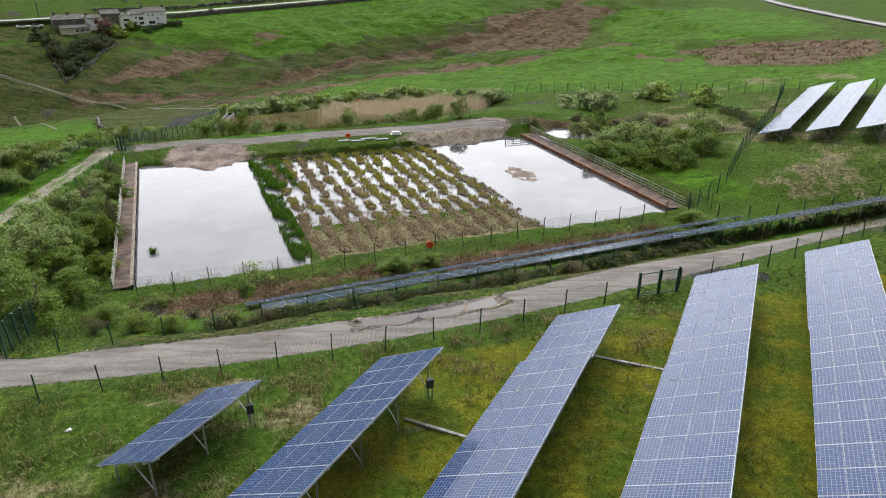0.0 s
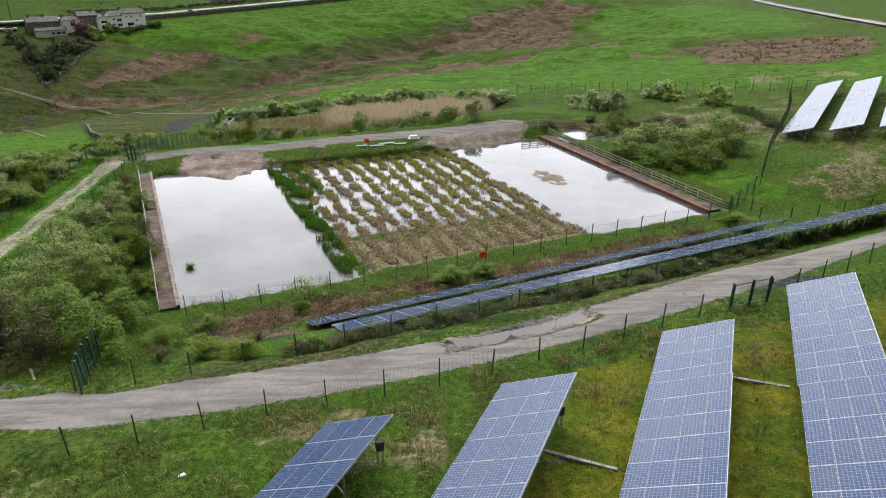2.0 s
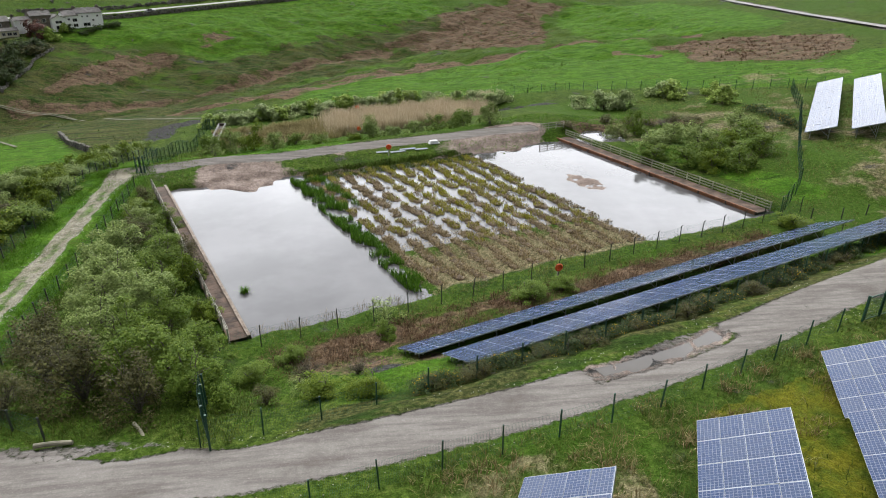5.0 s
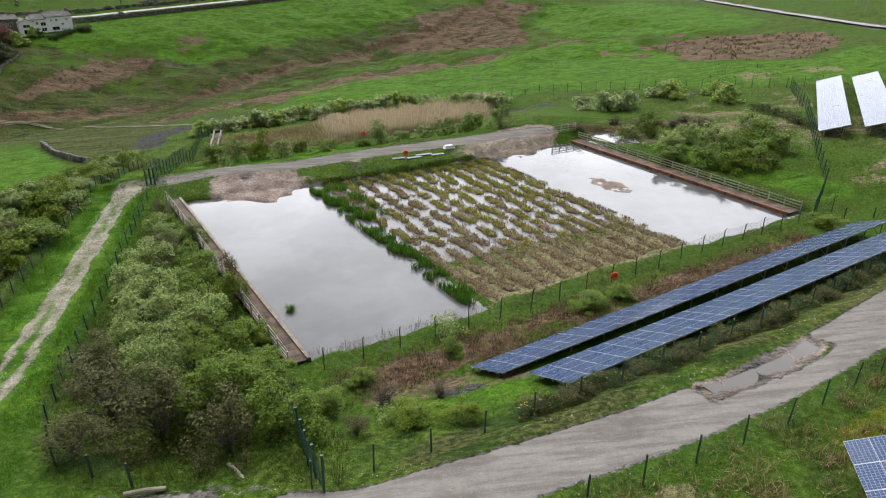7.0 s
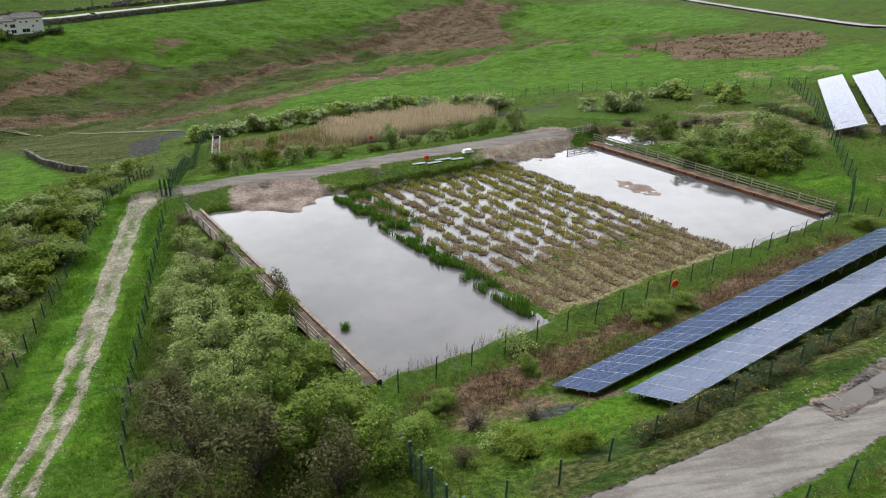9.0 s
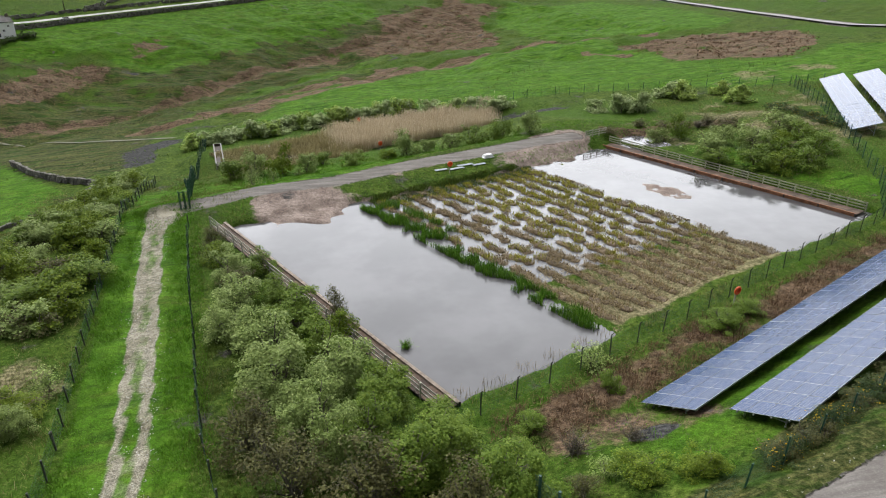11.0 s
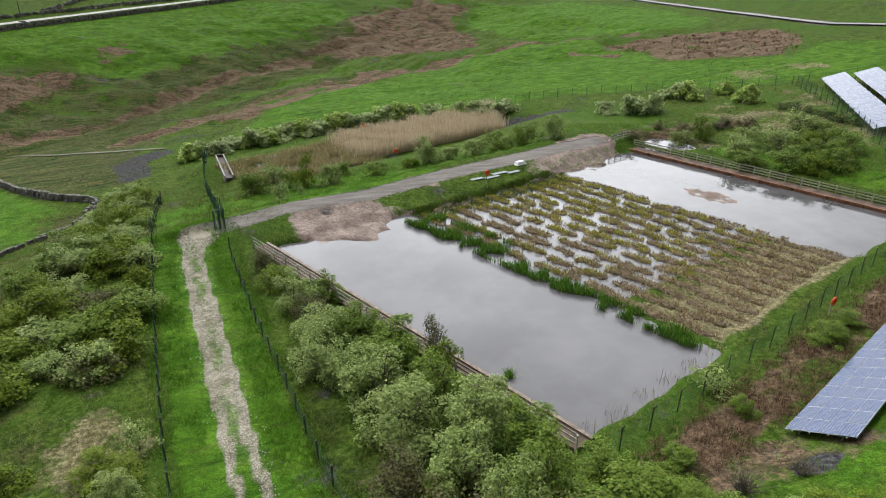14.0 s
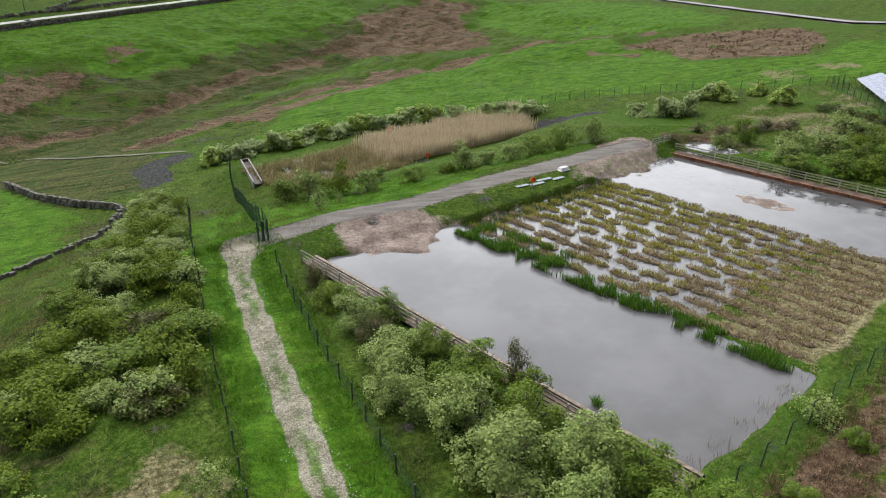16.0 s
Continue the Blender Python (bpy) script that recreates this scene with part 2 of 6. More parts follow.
def ground_material():
    n = Nodes("ground", 0.95, 0.0, 0.04)
    v = n.coords()
    za, zb, zc = (n.node("ShaderNodeAttribute") for _ in range(3))
    za.attribute_name, zb.attribute_name, zc.attribute_name = "zone_a", "zone_b", "zone_c"
    chan = {}
    for attr, names in ((za, ("gravel", "mud", "bracken")), (zb, ("lush", "moss", "straw")), (zc, ("rough", "slate", "stones"))):
        s = n.node("ShaderNodeSeparateColor")
        n.link(attr.outputs["Color"], s.inputs["Color"])
        chan.update(zip(names, (s.outputs[k] for k in ("Red", "Green", "Blue"))))
    big, mid, fine, blade = n.noise(0.045, 5.0, 0.6, v), n.noise(0.5, 6.0, 0.6, v), n.noise(2.6, 6.0, 0.65, v), n.noise(11.0, 3.0, 0.6, v)
    blotch = n.noise(0.14, 10.0, 0.68, v)
    comb = n.noise(0.35, 6.0, 0.6, n.coords((0.7, 2.2, 2.2)))

    def edged(name, lo=0.38, hi=0.62, amount=0.7, by=fine):
        return n.ramp(n.math("ADD", chan[name], n.math("MULTIPLY", n.math("SUBTRACT", by, 0.5), amount)), lo, hi)

    c = n.mix((0.030, 0.060, 0.008), (0.082, 0.124, 0.018), n.ramp(n.math("MULTIPLY", n.math("ADD", mid, fine), 0.5), 0.38, 0.62))
    c = n.mix(c, (0.050, 0.102, 0.011), n.ramp(big, 0.4, 0.62))
    c = n.mix(c, (0.14, 0.125, 0.05), n.math("MULTIPLY", n.ramp(fine, 0.5, 0.72), 0.3))
    c = n.mix(c, (0.030, 0.046, 0.012), n.ramp(blotch, 0.52, 0.68, (0.0, 0.6)))
    lush = n.mix((0.042, 0.112, 0.007), (0.090, 0.185, 0.016), n.ramp(mid, 0.3, 0.7))
    lush = n.mix(lush, (0.026, 0.062, 0.008), n.ramp(comb, 0.5, 0.66, (0.0, 0.55)))
    contour = n.node("ShaderNodeMapping")
    contour.inputs["Rotation"].default_value, contour.inputs["Scale"].default_value = (0, 0, radians(-36)), (0.3, 1.5, 1.5)
    n.link(v, contour.inputs["Vector"])
    terrace = n.noise(0.42, 9.0, 0.66, contour.outputs["Vector"])
    lush = n.mix(lush, (0.095, 0.125, 0.022), n.ramp(terrace, 0.52, 0.68, (0.0, 0.6)))
    lush = n.mix(lush, (0.020, 0.052, 0.006), n.ramp(terrace, 0.47, 0.34, (0.0, 0.75)))
    c = n.mix(c, lush, edged("lush", amount=1.0, by=blotch))
    moss = n.mix((0.135, 0.135, 0.012), (0.060, 0.100, 0.010), n.ramp(mid, 0.35, 0.65))
    moss = n.mix(moss, (0.13, 0.10, 0.025), n.ramp(fine, 0.52, 0.75, (0.0, 0.6)))
    c = n.mix(c, moss, edged("moss", by=mid))
    rough = n.mix((0.032, 0.048, 0.013), (0.098, 0.096, 0.035), n.ramp(fine, 0.35, 0.68))
    rough = n.mix(rough, (0.034, 0.066, 0.012), n.ramp(comb, 0.45, 0.62))
    rough = n.mix(rough, (0.105, 0.100, 0.030), n.ramp(terrace, 0.50, 0.66, (0.0, 0.75)))
    rough = n.mix(rough, (0.012, 0.019, 0.006), n.ramp(terrace, 0.46, 0.34, (0.0, 0.8)))
    c = n.mix(c, rough, edged("rough", amount=2.2, by=blotch))
    straw = n.mix((0.15, 0.125, 0.065), (0.29, 0.24, 0.15), n.ramp(fine, 0.35, 0.65))
    c = n.mix(c, straw, n.math("MULTIPLY", edged("straw", amount=2.2, by=blotch), 0.75))
    brack = n.mix((0.060, 0.042, 0.026), (0.185, 0.128, 0.082), n.ramp(n.math("MULTIPLY", n.math("ADD", fine, comb), 0.5), 0.38, 0.62))
    brack = n.mix(brack, (0.225, 0.155, 0.105), n.ramp(terrace, 0.50, 0.66, (0.0, 0.7)))
    brack = n.mix(brack, (0.045, 0.075, 0.015), n.ramp(mid, 0.52, 0.68, (0.0, 0.6)))
    c = n.mix(c, brack, edged("bracken", amount=2.6, by=blotch))
    mud = n.mix((0.20, 0.155, 0.13), (0.34, 0.275, 0.235), n.ramp(mid, 0.35, 0.65))
    mud = n.mix(mud, (0.09, 0.065, 0.05), n.ramp(fine, 0.55, 0.75, (0.0, 0.7)))
    c = n.mix(c, mud, edged("mud", amount=3.0, by=blotch))
    slate = n.mix((0.030, 0.031, 0.030), (0.078, 0.077, 0.074), n.ramp(fine, 0.3, 0.7))
    c = n.mix(c, slate, edged("slate", amount=3.2, by=blotch))
    lie = n.node("ShaderNodeMapping")
    lie.inputs["Rotation"].default_value, lie.inputs["Scale"].default_value = (0, 0, radians(-25)), (0.22, 1.7, 1)
    n.link(v, lie.inputs["Vector"])
    streak = n.noise(1.1, 7.0, 0.62, lie.outputs["Vector"])
    grav = n.mix((0.138, 0.125, 0.113), (0.205, 0.190, 0.173), n.ramp(streak, 0.36, 0.64))
    grav = n.mix(grav, (0.09, 0.078, 0.068), n.ramp(blotch, 0.5, 0.7, (0.0, 0.7)))
    grav = n.mix(grav, (0.29, 0.275, 0.26), n.ramp(blade, 0.6, 0.8, (0.0, 0.5)))
    c = n.mix(c, grav, edged("gravel", lo=0.34, hi=0.56, amount=1.3))
    stone = n.mix((0.17, 0.155, 0.105), (0.36, 0.335, 0.27), n.ramp(n.math("MULTIPLY", n.math("ADD", blade, mid), 0.5), 0.35, 0.68))
    c = n.mix(c, stone, edged("stones", amount=1.3, by=blotch))
    speck = n.node("ShaderNodeCombineColor")
    level = n.math("MULTIPLY", n.ramp(fine, 0.3, 0.7, (0.6, 1.12)), n.ramp(blade, 0.3, 0.7, (0.62, 1.22)))
    even = n.math("MULTIPLY", edged("gravel", amount=0.9), 0.72)
    level = n.math("ADD", n.math("MULTIPLY", level, n.math("SUBTRACT", 1.0, even)), even)
    for key in ("Red", "Green", "Blue"):
        n.link(level, speck.inputs[key])
    c = n.mix(c, speck.outputs["Color"], 1.0, "MULTIPLY")
    n.colour(c)
    height = n.math("ADD", n.math("MULTIPLY", fine, 1.2), n.math("MULTIPLY", blade, 0.5))
    height = n.math("ADD", height, n.math("MULTIPLY", blotch, 3.0))
    height = n.math("MULTIPLY", height, n.math("SUBTRACT", 1.0, n.math("MULTIPLY", even, 1.15)))
    n.bump(height, 0.8, 0.16)
    return n.m


def water_material(name, deep, clear=0.0):
    n = Nodes(name, 0.04, 0.0, 0.5)
    v = n.coords()
    n.b.inputs["IOR"].default_value = 1.333
    n.colour(n.mix(deep, tuple(k * 1.5 for k in deep), n.ramp(n.noise(0.12, 4.0, 0.6, v), 0.35, 0.7)))
    gust = n.ramp(n.noise(0.09, 3.0, 0.5, v), 0.45, 0.65, (0.25, 1.0))
    n.bump(n.math("MULTIPLY", n.noise(3.2, 3.0, 0.5, n.coords((1, 1.7, 1))), gust), 0.10, 0.03)
    return n.m


def cell_material():
    """Dark blue crystalline cells, six by ten, with silver lines, behind glass."""
    n = Nodes("solar_glass", 0.2, 0.0, 0.13)
    tc = n.node("ShaderNodeTexCoord")
    bt = n.node("ShaderNodeTexBrick")
    bt.offset = 0.0
    bt.inputs["Scale"].default_value = 1.0
    bt.inputs["Brick Width"].default_value, bt.inputs["Row Height"].default_value = 0.158, 0.158
    bt.inputs["Mortar Size"].default_value, bt.inputs["Mortar Smooth"].default_value = 0.008, 0.3
    bt.inputs["Color1"].default_value, bt.inputs["Color2"].default_value = (0.016, 0.036, 0.092, 1), (0.023, 0.047, 0.118, 1)
    bt.inputs["Mortar"].default_value = (0.19, 0.215, 0.275, 1)
    n.link(tc.outputs["Object"], bt.inputs["Vector"])
    info = n.node("ShaderNodeObjectInfo")
    c = n.mix(bt.outputs["Color"], (0.07, 0.085, 0.12), n.ramp(info.outputs["Random"], 0.4, 1.0, (0.0, 0.25)))
    n.colour(c)
    dirt = n.noise(1.7, 4.0, 0.6, tc.outputs["Object"])
    n.link(n.ramp(dirt, 0.3, 0.75, (0.08, 0.17)), n.b.inputs["Roughness"])
    n.b.inputs["Coat Weight"].default_value = 0.0
    n.b.inputs["Coat Roughness"].default_value = 0.06
    return n.m


GROUND = ground_material()
POND_WATER = water_material("pond_water", (0.062, 0.060, 0.061))
DARK_WATER = water_material("puddle_water", (0.045, 0.038, 0.03))
CELL = cell_material()
ALLOY = weathered("aluminium", (0.27, 0.29, 0.32), (0.38, 0.40, 0.43), 0.5, 0.85, 2.0, 0.05)
GALV = weathered("galvanised_steel", (0.33, 0.35, 0.36), (0.5, 0.52, 0.53), 0.5, 0.8, 5.0, 0.1)
BACKSHEET = weathered("panel_back", (0.03, 0.03, 0.035), (0.06, 0.06, 0.065), 0.7)
GREEN_PAINT = weathered("green_powder_coat", (0.012, 0.05, 0.032), (0.02, 0.075, 0.048), 0.5, 0.0, 4.0, 0.1)
GREEN_WIRE = weathered("green_wire", (0.02, 0.07, 0.045), (0.035, 0.10, 0.065), 0.5, 0.0, 4.0, 0.1)
DARK_POST = weathered("dark_fence_post", (0.025, 0.032, 0.026), (0.05, 0.055, 0.042), 0.7, 0.0, 5.0, 0.2)
OLD_TIMBER = weathered("silvered_timber", (0.22, 0.21, 0.17), (0.42, 0.40, 0.34), 0.85, 0.0, 3.0, 0.4, (1, 1, 5))
GREEN_TIMBER = weathered("algae_grey_timber", (0.2, 0.2, 0.15), (0.37, 0.365, 0.28), 0.88, 0.0, 3.0, 0.4, (1, 1, 5))
BROWN_TIMBER = weathered("brown_weathered_timber", (0.10, 0.075, 0.055), (0.25, 0.205, 0.16), 0.85, 0.0, 3.0, 0.4, (1, 1, 5))
RUST_TIMBER = weathered("ochre_stained_timber", (0.12, 0.05, 0.024), (0.27, 0.12, 0.056), 0.8, 0.0, 1.6, 0.4)
DECK_TIMBER = weathered("muddy_deck_boards", (0.036, 0.023, 0.016), (0.13, 0.086, 0.06), 0.85, 0.0, 0.9, 0.4)
DARK_TIMBER = weathered("dark_wet_timber", (0.025, 0.018, 0.013), (0.06, 0.042, 0.03), 0.75, 0.0, 3.0, 0.4)
CONCRETE = weathered("concrete", (0.17, 0.165, 0.15), (0.3, 0.29, 0.27), 0.9, 0.0, 2.0, 0.3)
STONE = weathered("dry_stone", (0.055, 0.053, 0.048), (0.16, 0.15, 0.13), 0.95, 0.0, 0.9, 0.8)
RENDER_WHITE = weathered("white_render", (0.88, 0.88, 0.87), (0.95, 0.95, 0.94), 0.9, 0.0, 0.5, 0.1)
RENDER_CREAM = weathered("cream_render", (0.62, 0.58, 0.44), (0.74, 0.7, 0.56), 0.9, 0.0, 0.5, 0.1)
GRITSTONE = weathered("gritstone", (0.12, 0.105, 0.09), (0.24, 0.21, 0.17), 0.95, 0.0, 1.5, 0.4)
ROOF_STONE = weathered("stone_slate", (0.07, 0.065, 0.06), (0.15, 0.14, 0.13), 0.9, 0.0, 0.8, 0.4)
WINDOW_GLASS = weathered("dark_window", (0.012, 0.013, 0.016), (0.03, 0.032, 0.036), 0.08, 0.0, 1.0, 0.0)
ORANGE = weathered("orange_plastic", (0.62, 0.075, 0.02), (0.75, 0.12, 0.03), 0.45, 0.0, 3.0, 0.05)
WHITE_PAINT = weathered("white_plastic", (0.72, 0.73, 0.74), (0.85, 0.85, 0.85), 0.5, 0.0, 3.0, 0.05)
ASPHALT = weathered("pale_worn_asphalt", (0.22, 0.215, 0.2), (0.34, 0.33, 0.31), 0.9, 0.0, 0.3, 0.2)
BARK = weathered("grey_bark", (0.06, 0.05, 0.04), (0.16, 0.14, 0.11), 0.9, 0.0, 6.0, 0.4)


# ---- building helpers ----
def thing(name, at, label, category, group="", kind="", rz=0.0):
    ob = new(name)
    ob.empty_display_size = 0.3
    ob.matrix_world = Matrix.Translation(at) @ Matrix.Rotation(rz, 4, "Z")
    return tagged(ob, label, category, group, kind)


def mesh_of(name, verts, faces, mats, smooth_shade=False, slots=None):
    me = bpy.data.meshes.new(name)
    me.from_pydata([tuple(v) for v in verts], [], [tuple(f) for f in faces])
    for m in mats if isinstance(mats, (list, tuple)) else [mats]:
        me.materials.append(m)
    if slots is not None:
        me.polygons.foreach_set("material_index", slots)
    if smooth_shade:
        me.polygons.foreach_set("use_smooth", [True] * len(me.polygons))
    me.update()
    return me


def put(name, me, parent=None, m=None, label=""):
    ob = new(name, me)
    if parent is not None:
        ob.parent = parent
    if m is not None:
        ob.matrix_basis = m
    return tagged(ob, label)


class Shape:
    """Collects boxes, bars and tubes into one mesh."""

    def __init__(self):
        self.v, self.f, self.s = [], [], []

    def quadbox(self, pts, slot=0):
        k = len(self.v)
        self.v += [tuple(p) for p in pts]
        self.f += [(k, k + 3, k + 2, k + 1), (k + 4, k + 5, k + 6, k + 7)] + [(k + i, k + (i + 1) % 4, k + 4 + (i + 1) % 4, k + 4 + i) for i in range(4)]
        self.s += [slot] * 6
        return self

    def box(self, x0, y0, z0, x1, y1, z1, slot=0):
        return self.quadbox([(x0, y0, z0), (x1, y0, z0), (x1, y1, z0), (x0, y1, z0), (x0, y0, z1), (x1, y0, z1), (x1, y1, z1), (x0, y1, z1)], slot)

    def bar(self, p, q, w, h=None, slot=0):
        """A straight bar of section w by h from p to q."""
        p, q = Vector(p), Vector(q)
        d = (q - p).normalized()
        side = d.cross(Vector((0, 0, 1)))
        side = Vector((1, 0, 0)) if side.length < 1e-3 else side.normalized()
        up = side.cross(d)
        a, b = side * w / 2, up * (h or w) / 2
        return self.quadbox([p - a - b, p + a - b, p + a + b, p - a + b, q - a - b, q + a - b, q + a + b, q - a + b], slot)

    def tube(self, pts, radii, sides=6, slot=0):
        k0 = len(self.v)
        pts = [Vector(p) for p in pts]
        for i, (p, r) in enumerate(zip(pts, radii)):
            d = (pts[min(i + 1, len(pts) - 1)] - pts[max(i - 1, 0)]).normalized()
            side = d.cross(Vector((0.3, 0.2, 1))).normalized()
            up = side.cross(d)
            for j in range(sides):
                w = 2 * math.pi * j / sides
                self.v.append(tuple(p + side * (r * math.cos(w)) + up * (r * math.sin(w))))
        for i in range(len(pts) - 1):
            for j in range(sides):
                a, b = k0 + i * sides + j, k0 + i * sides + (j + 1) % sides
                self.f.append((a, b, b + sides, a + sides))
                self.s.append(slot)
        self.f += [tuple(k0 + j for j in reversed(range(sides))), tuple(k0 + (len(pts) - 1) * sides + j for j in range(sides))]
        self.s += [slot, slot]
        return self

    def mesh(self, name, mats, smooth_shade=False):
        return mesh_of(name, self.v, self.f, mats, smooth_shade, self.s)


def ground_z(x, y):
    return float(land(x, y))


def line_distance(x, y, pts):
    """Distance from a run of points, and how far along it (0 to 1)."""
    best, where = np.full(np.shape(x), 1e9), np.zeros(np.shape(x))
    for i, ((x0, y0), (x1, y1)) in enumerate(zip(pts[:-1], pts[1:])):
        dx, dy = x1 - x0, y1 - y0
        k = np.clip(((x - x0) * dx + (y - y0) * dy) / (dx * dx + dy * dy), 0, 1)
        d = np.hypot(x - x0 - k * dx, y - y0 - k * dy)
        where = np.where(d < best, (i + k) / (len(pts) - 1), where)
        best = np.minimum(best, d)
    return best, where


def along(pts, step):
    """Even steps along a run of points: places and headings."""
    out, left = [], 0.0
    for (x0, y0), (x1, y1) in zip(pts[:-1], pts[1:]):
        n = math.hypot(x1 - x0, y1 - y0)
        d = left
        while d < n:
            out.append((x0 + (x1 - x0) * d / n, y0 + (y1 - y0) * d / n, math.atan2(y1 - y0, x1 - x0)))
            d += step
        left = d - n
    return out


# ---- ways and plots ----
TRACK = [(-70, 36), (-48, 34.5), (-36, 31.2), (-25, 30.7), (-18.5, 32.0), (-10.5, 34.2), (-3.3, 36.9), (5.5, 41.0), (15.5, 46.5), (25, 52.0), (41, 61.5), (75, 78), (140, 105)]
PUDDLE = [(-6.0, 37.0), (-4.2, 37.4), (-2.4, 38.1), (-0.2, 38.9), (1.4, 39.8), (2.6, 40.7)]
GRASS_TRACK = [(-46.5, 33), (-48.5, 41), (-48.9, 47.6), (-50.3, 58), (-51.8, 69.8), (-53.6, 84), (-53.6, 89.5)]
FAR_TRACK = [(-53.0, 90.5), (-49, 91.6), (-44.5, 93.4), (-34, 95.3), (-23, 99.7), (-12, 103.2), (-3, 106.4), (3.5, 108.2)]
VALLEY_PATH = [(-156, 205), (-147.4, 203.5), (-138.1, 201.9), (-128.2, 199.2), (-119.6, 198.8), (-110.2, 197), (-90.4, 174.8), (-79.6, 167.9), (-68.4, 161.9), (-61, 158.5)]
LOW_PATH = [(-150, 196), (-137.8, 185.6), (-112.8, 160.5), (-95.3, 141.8)]
STREAM = [(-125, 200), (-100, 208), (-82, 215), (-61, 243), (-24, 276), (5, 298), (45, 354), (75, 400)]
HILL_ROAD = [(-210, 215), (-172, 243), (-150, 262), (-125, 279), (-111, 292), (-85.6, 314), (-47, 345), (20, 392), (120, 450)]
RIGHT_ROAD = [(128, 330), (122, 285), (116, 222), (112.7, 176), (122, 150), (150, 120)]


# plots of the far hillside, gone over by bracken, sheep-grazed turf or rushes
BIG_BRACKEN = [(2, 327), (23, 338), (42, 350), (66, 342), (50, 325), (46, 300), (43, 274), (36, 251), (18, 248), (2, 257), (-8, 272), (-20, 284), (-10, 294), (0, 304)]
RIGHT_BRACKEN_PLOT = [(57, 204), (66, 201), (75, 202), (88, 195), (100, 182), (97, 170), (90, 160), (77, 153), (64, 160), (55, 167), (60, 184), (58, 194)]
HILL_BRACKEN_PLOT = [(-126, 213), (-120, 226), (-113, 243), (-104, 252), (-95, 250), (-95, 244), (-99, 240), (-107, 228), (-121, 210)]
UPPER_BRACKEN = [(-93, 260), (-90, 270), (-82, 277), (-80, 268), (-85, 258)]
FRONT_FIELD = [(-50, 160), (-41, 184), (-28, 200), (-8, 215), (9, 219), (26, 217), (44, 224), (58, 212), (57, 196), (60, 184), (54, 166), (64, 158), (78, 150), (92, 158), (110, 140), (80, 121), (56, 128), (42, 137), (22, 149), (-4, 154), (-30, 156)]
BACK_FIELD = [(47, 236), (48, 268), (50, 300), (56, 325), (72, 350), (108, 330), (112, 260), (106, 215), (92, 205), (76, 214), (60, 222)]
RIDGE_FIELD = [(-70, 221), (-66, 227), (-60, 238), (-52, 248), (-43, 256), (-30, 270), (-22, 277), (-8, 275), (-4, 262), (-8, 240), (-20, 230), (-34, 226), (-50, 216), (-60, 212)]
UPPER_HILL = [(-175, 243), (-150, 262), (-125, 279), (-105, 296), (-85, 313), (-47, 345), (0, 350), (8, 330), (-6, 306), (-24, 290), (-40, 275), (-56, 262), (-74, 250), (-92, 246), (-98, 256), (-110, 254), (-128, 232), (-131, 240), (-150, 246)]
SOUTH_GULLY = [(-72, 176), (-63, 180), (-57, 190), (-45, 205), (-36, 213), (-24, 215), (-8, 222), (9, 222), (26, 221), (44, 230), (58, 219), (76, 216)]


def plot(x, y, pts, soft=3.0):
    """1 inside a closed plot, 0 outside, with a soft edge that many metres wide."""
    ring = pts + pts[:1]
    inside = np.zeros(np.shape(x), bool)
    for (x0, y0), (x1, y1) in zip(ring[:-1], ring[1:]):
        cut = (y0 > y) != (y1 > y)
        inside ^= cut & (x < x0 + (y - y0) * (x1 - x0) / (y1 - y0 if y1 != y0 else 1e-9))
    d = line_distance(x, y, ring)[0]
    return smooth(-soft, soft, np.where(inside, d, -d))


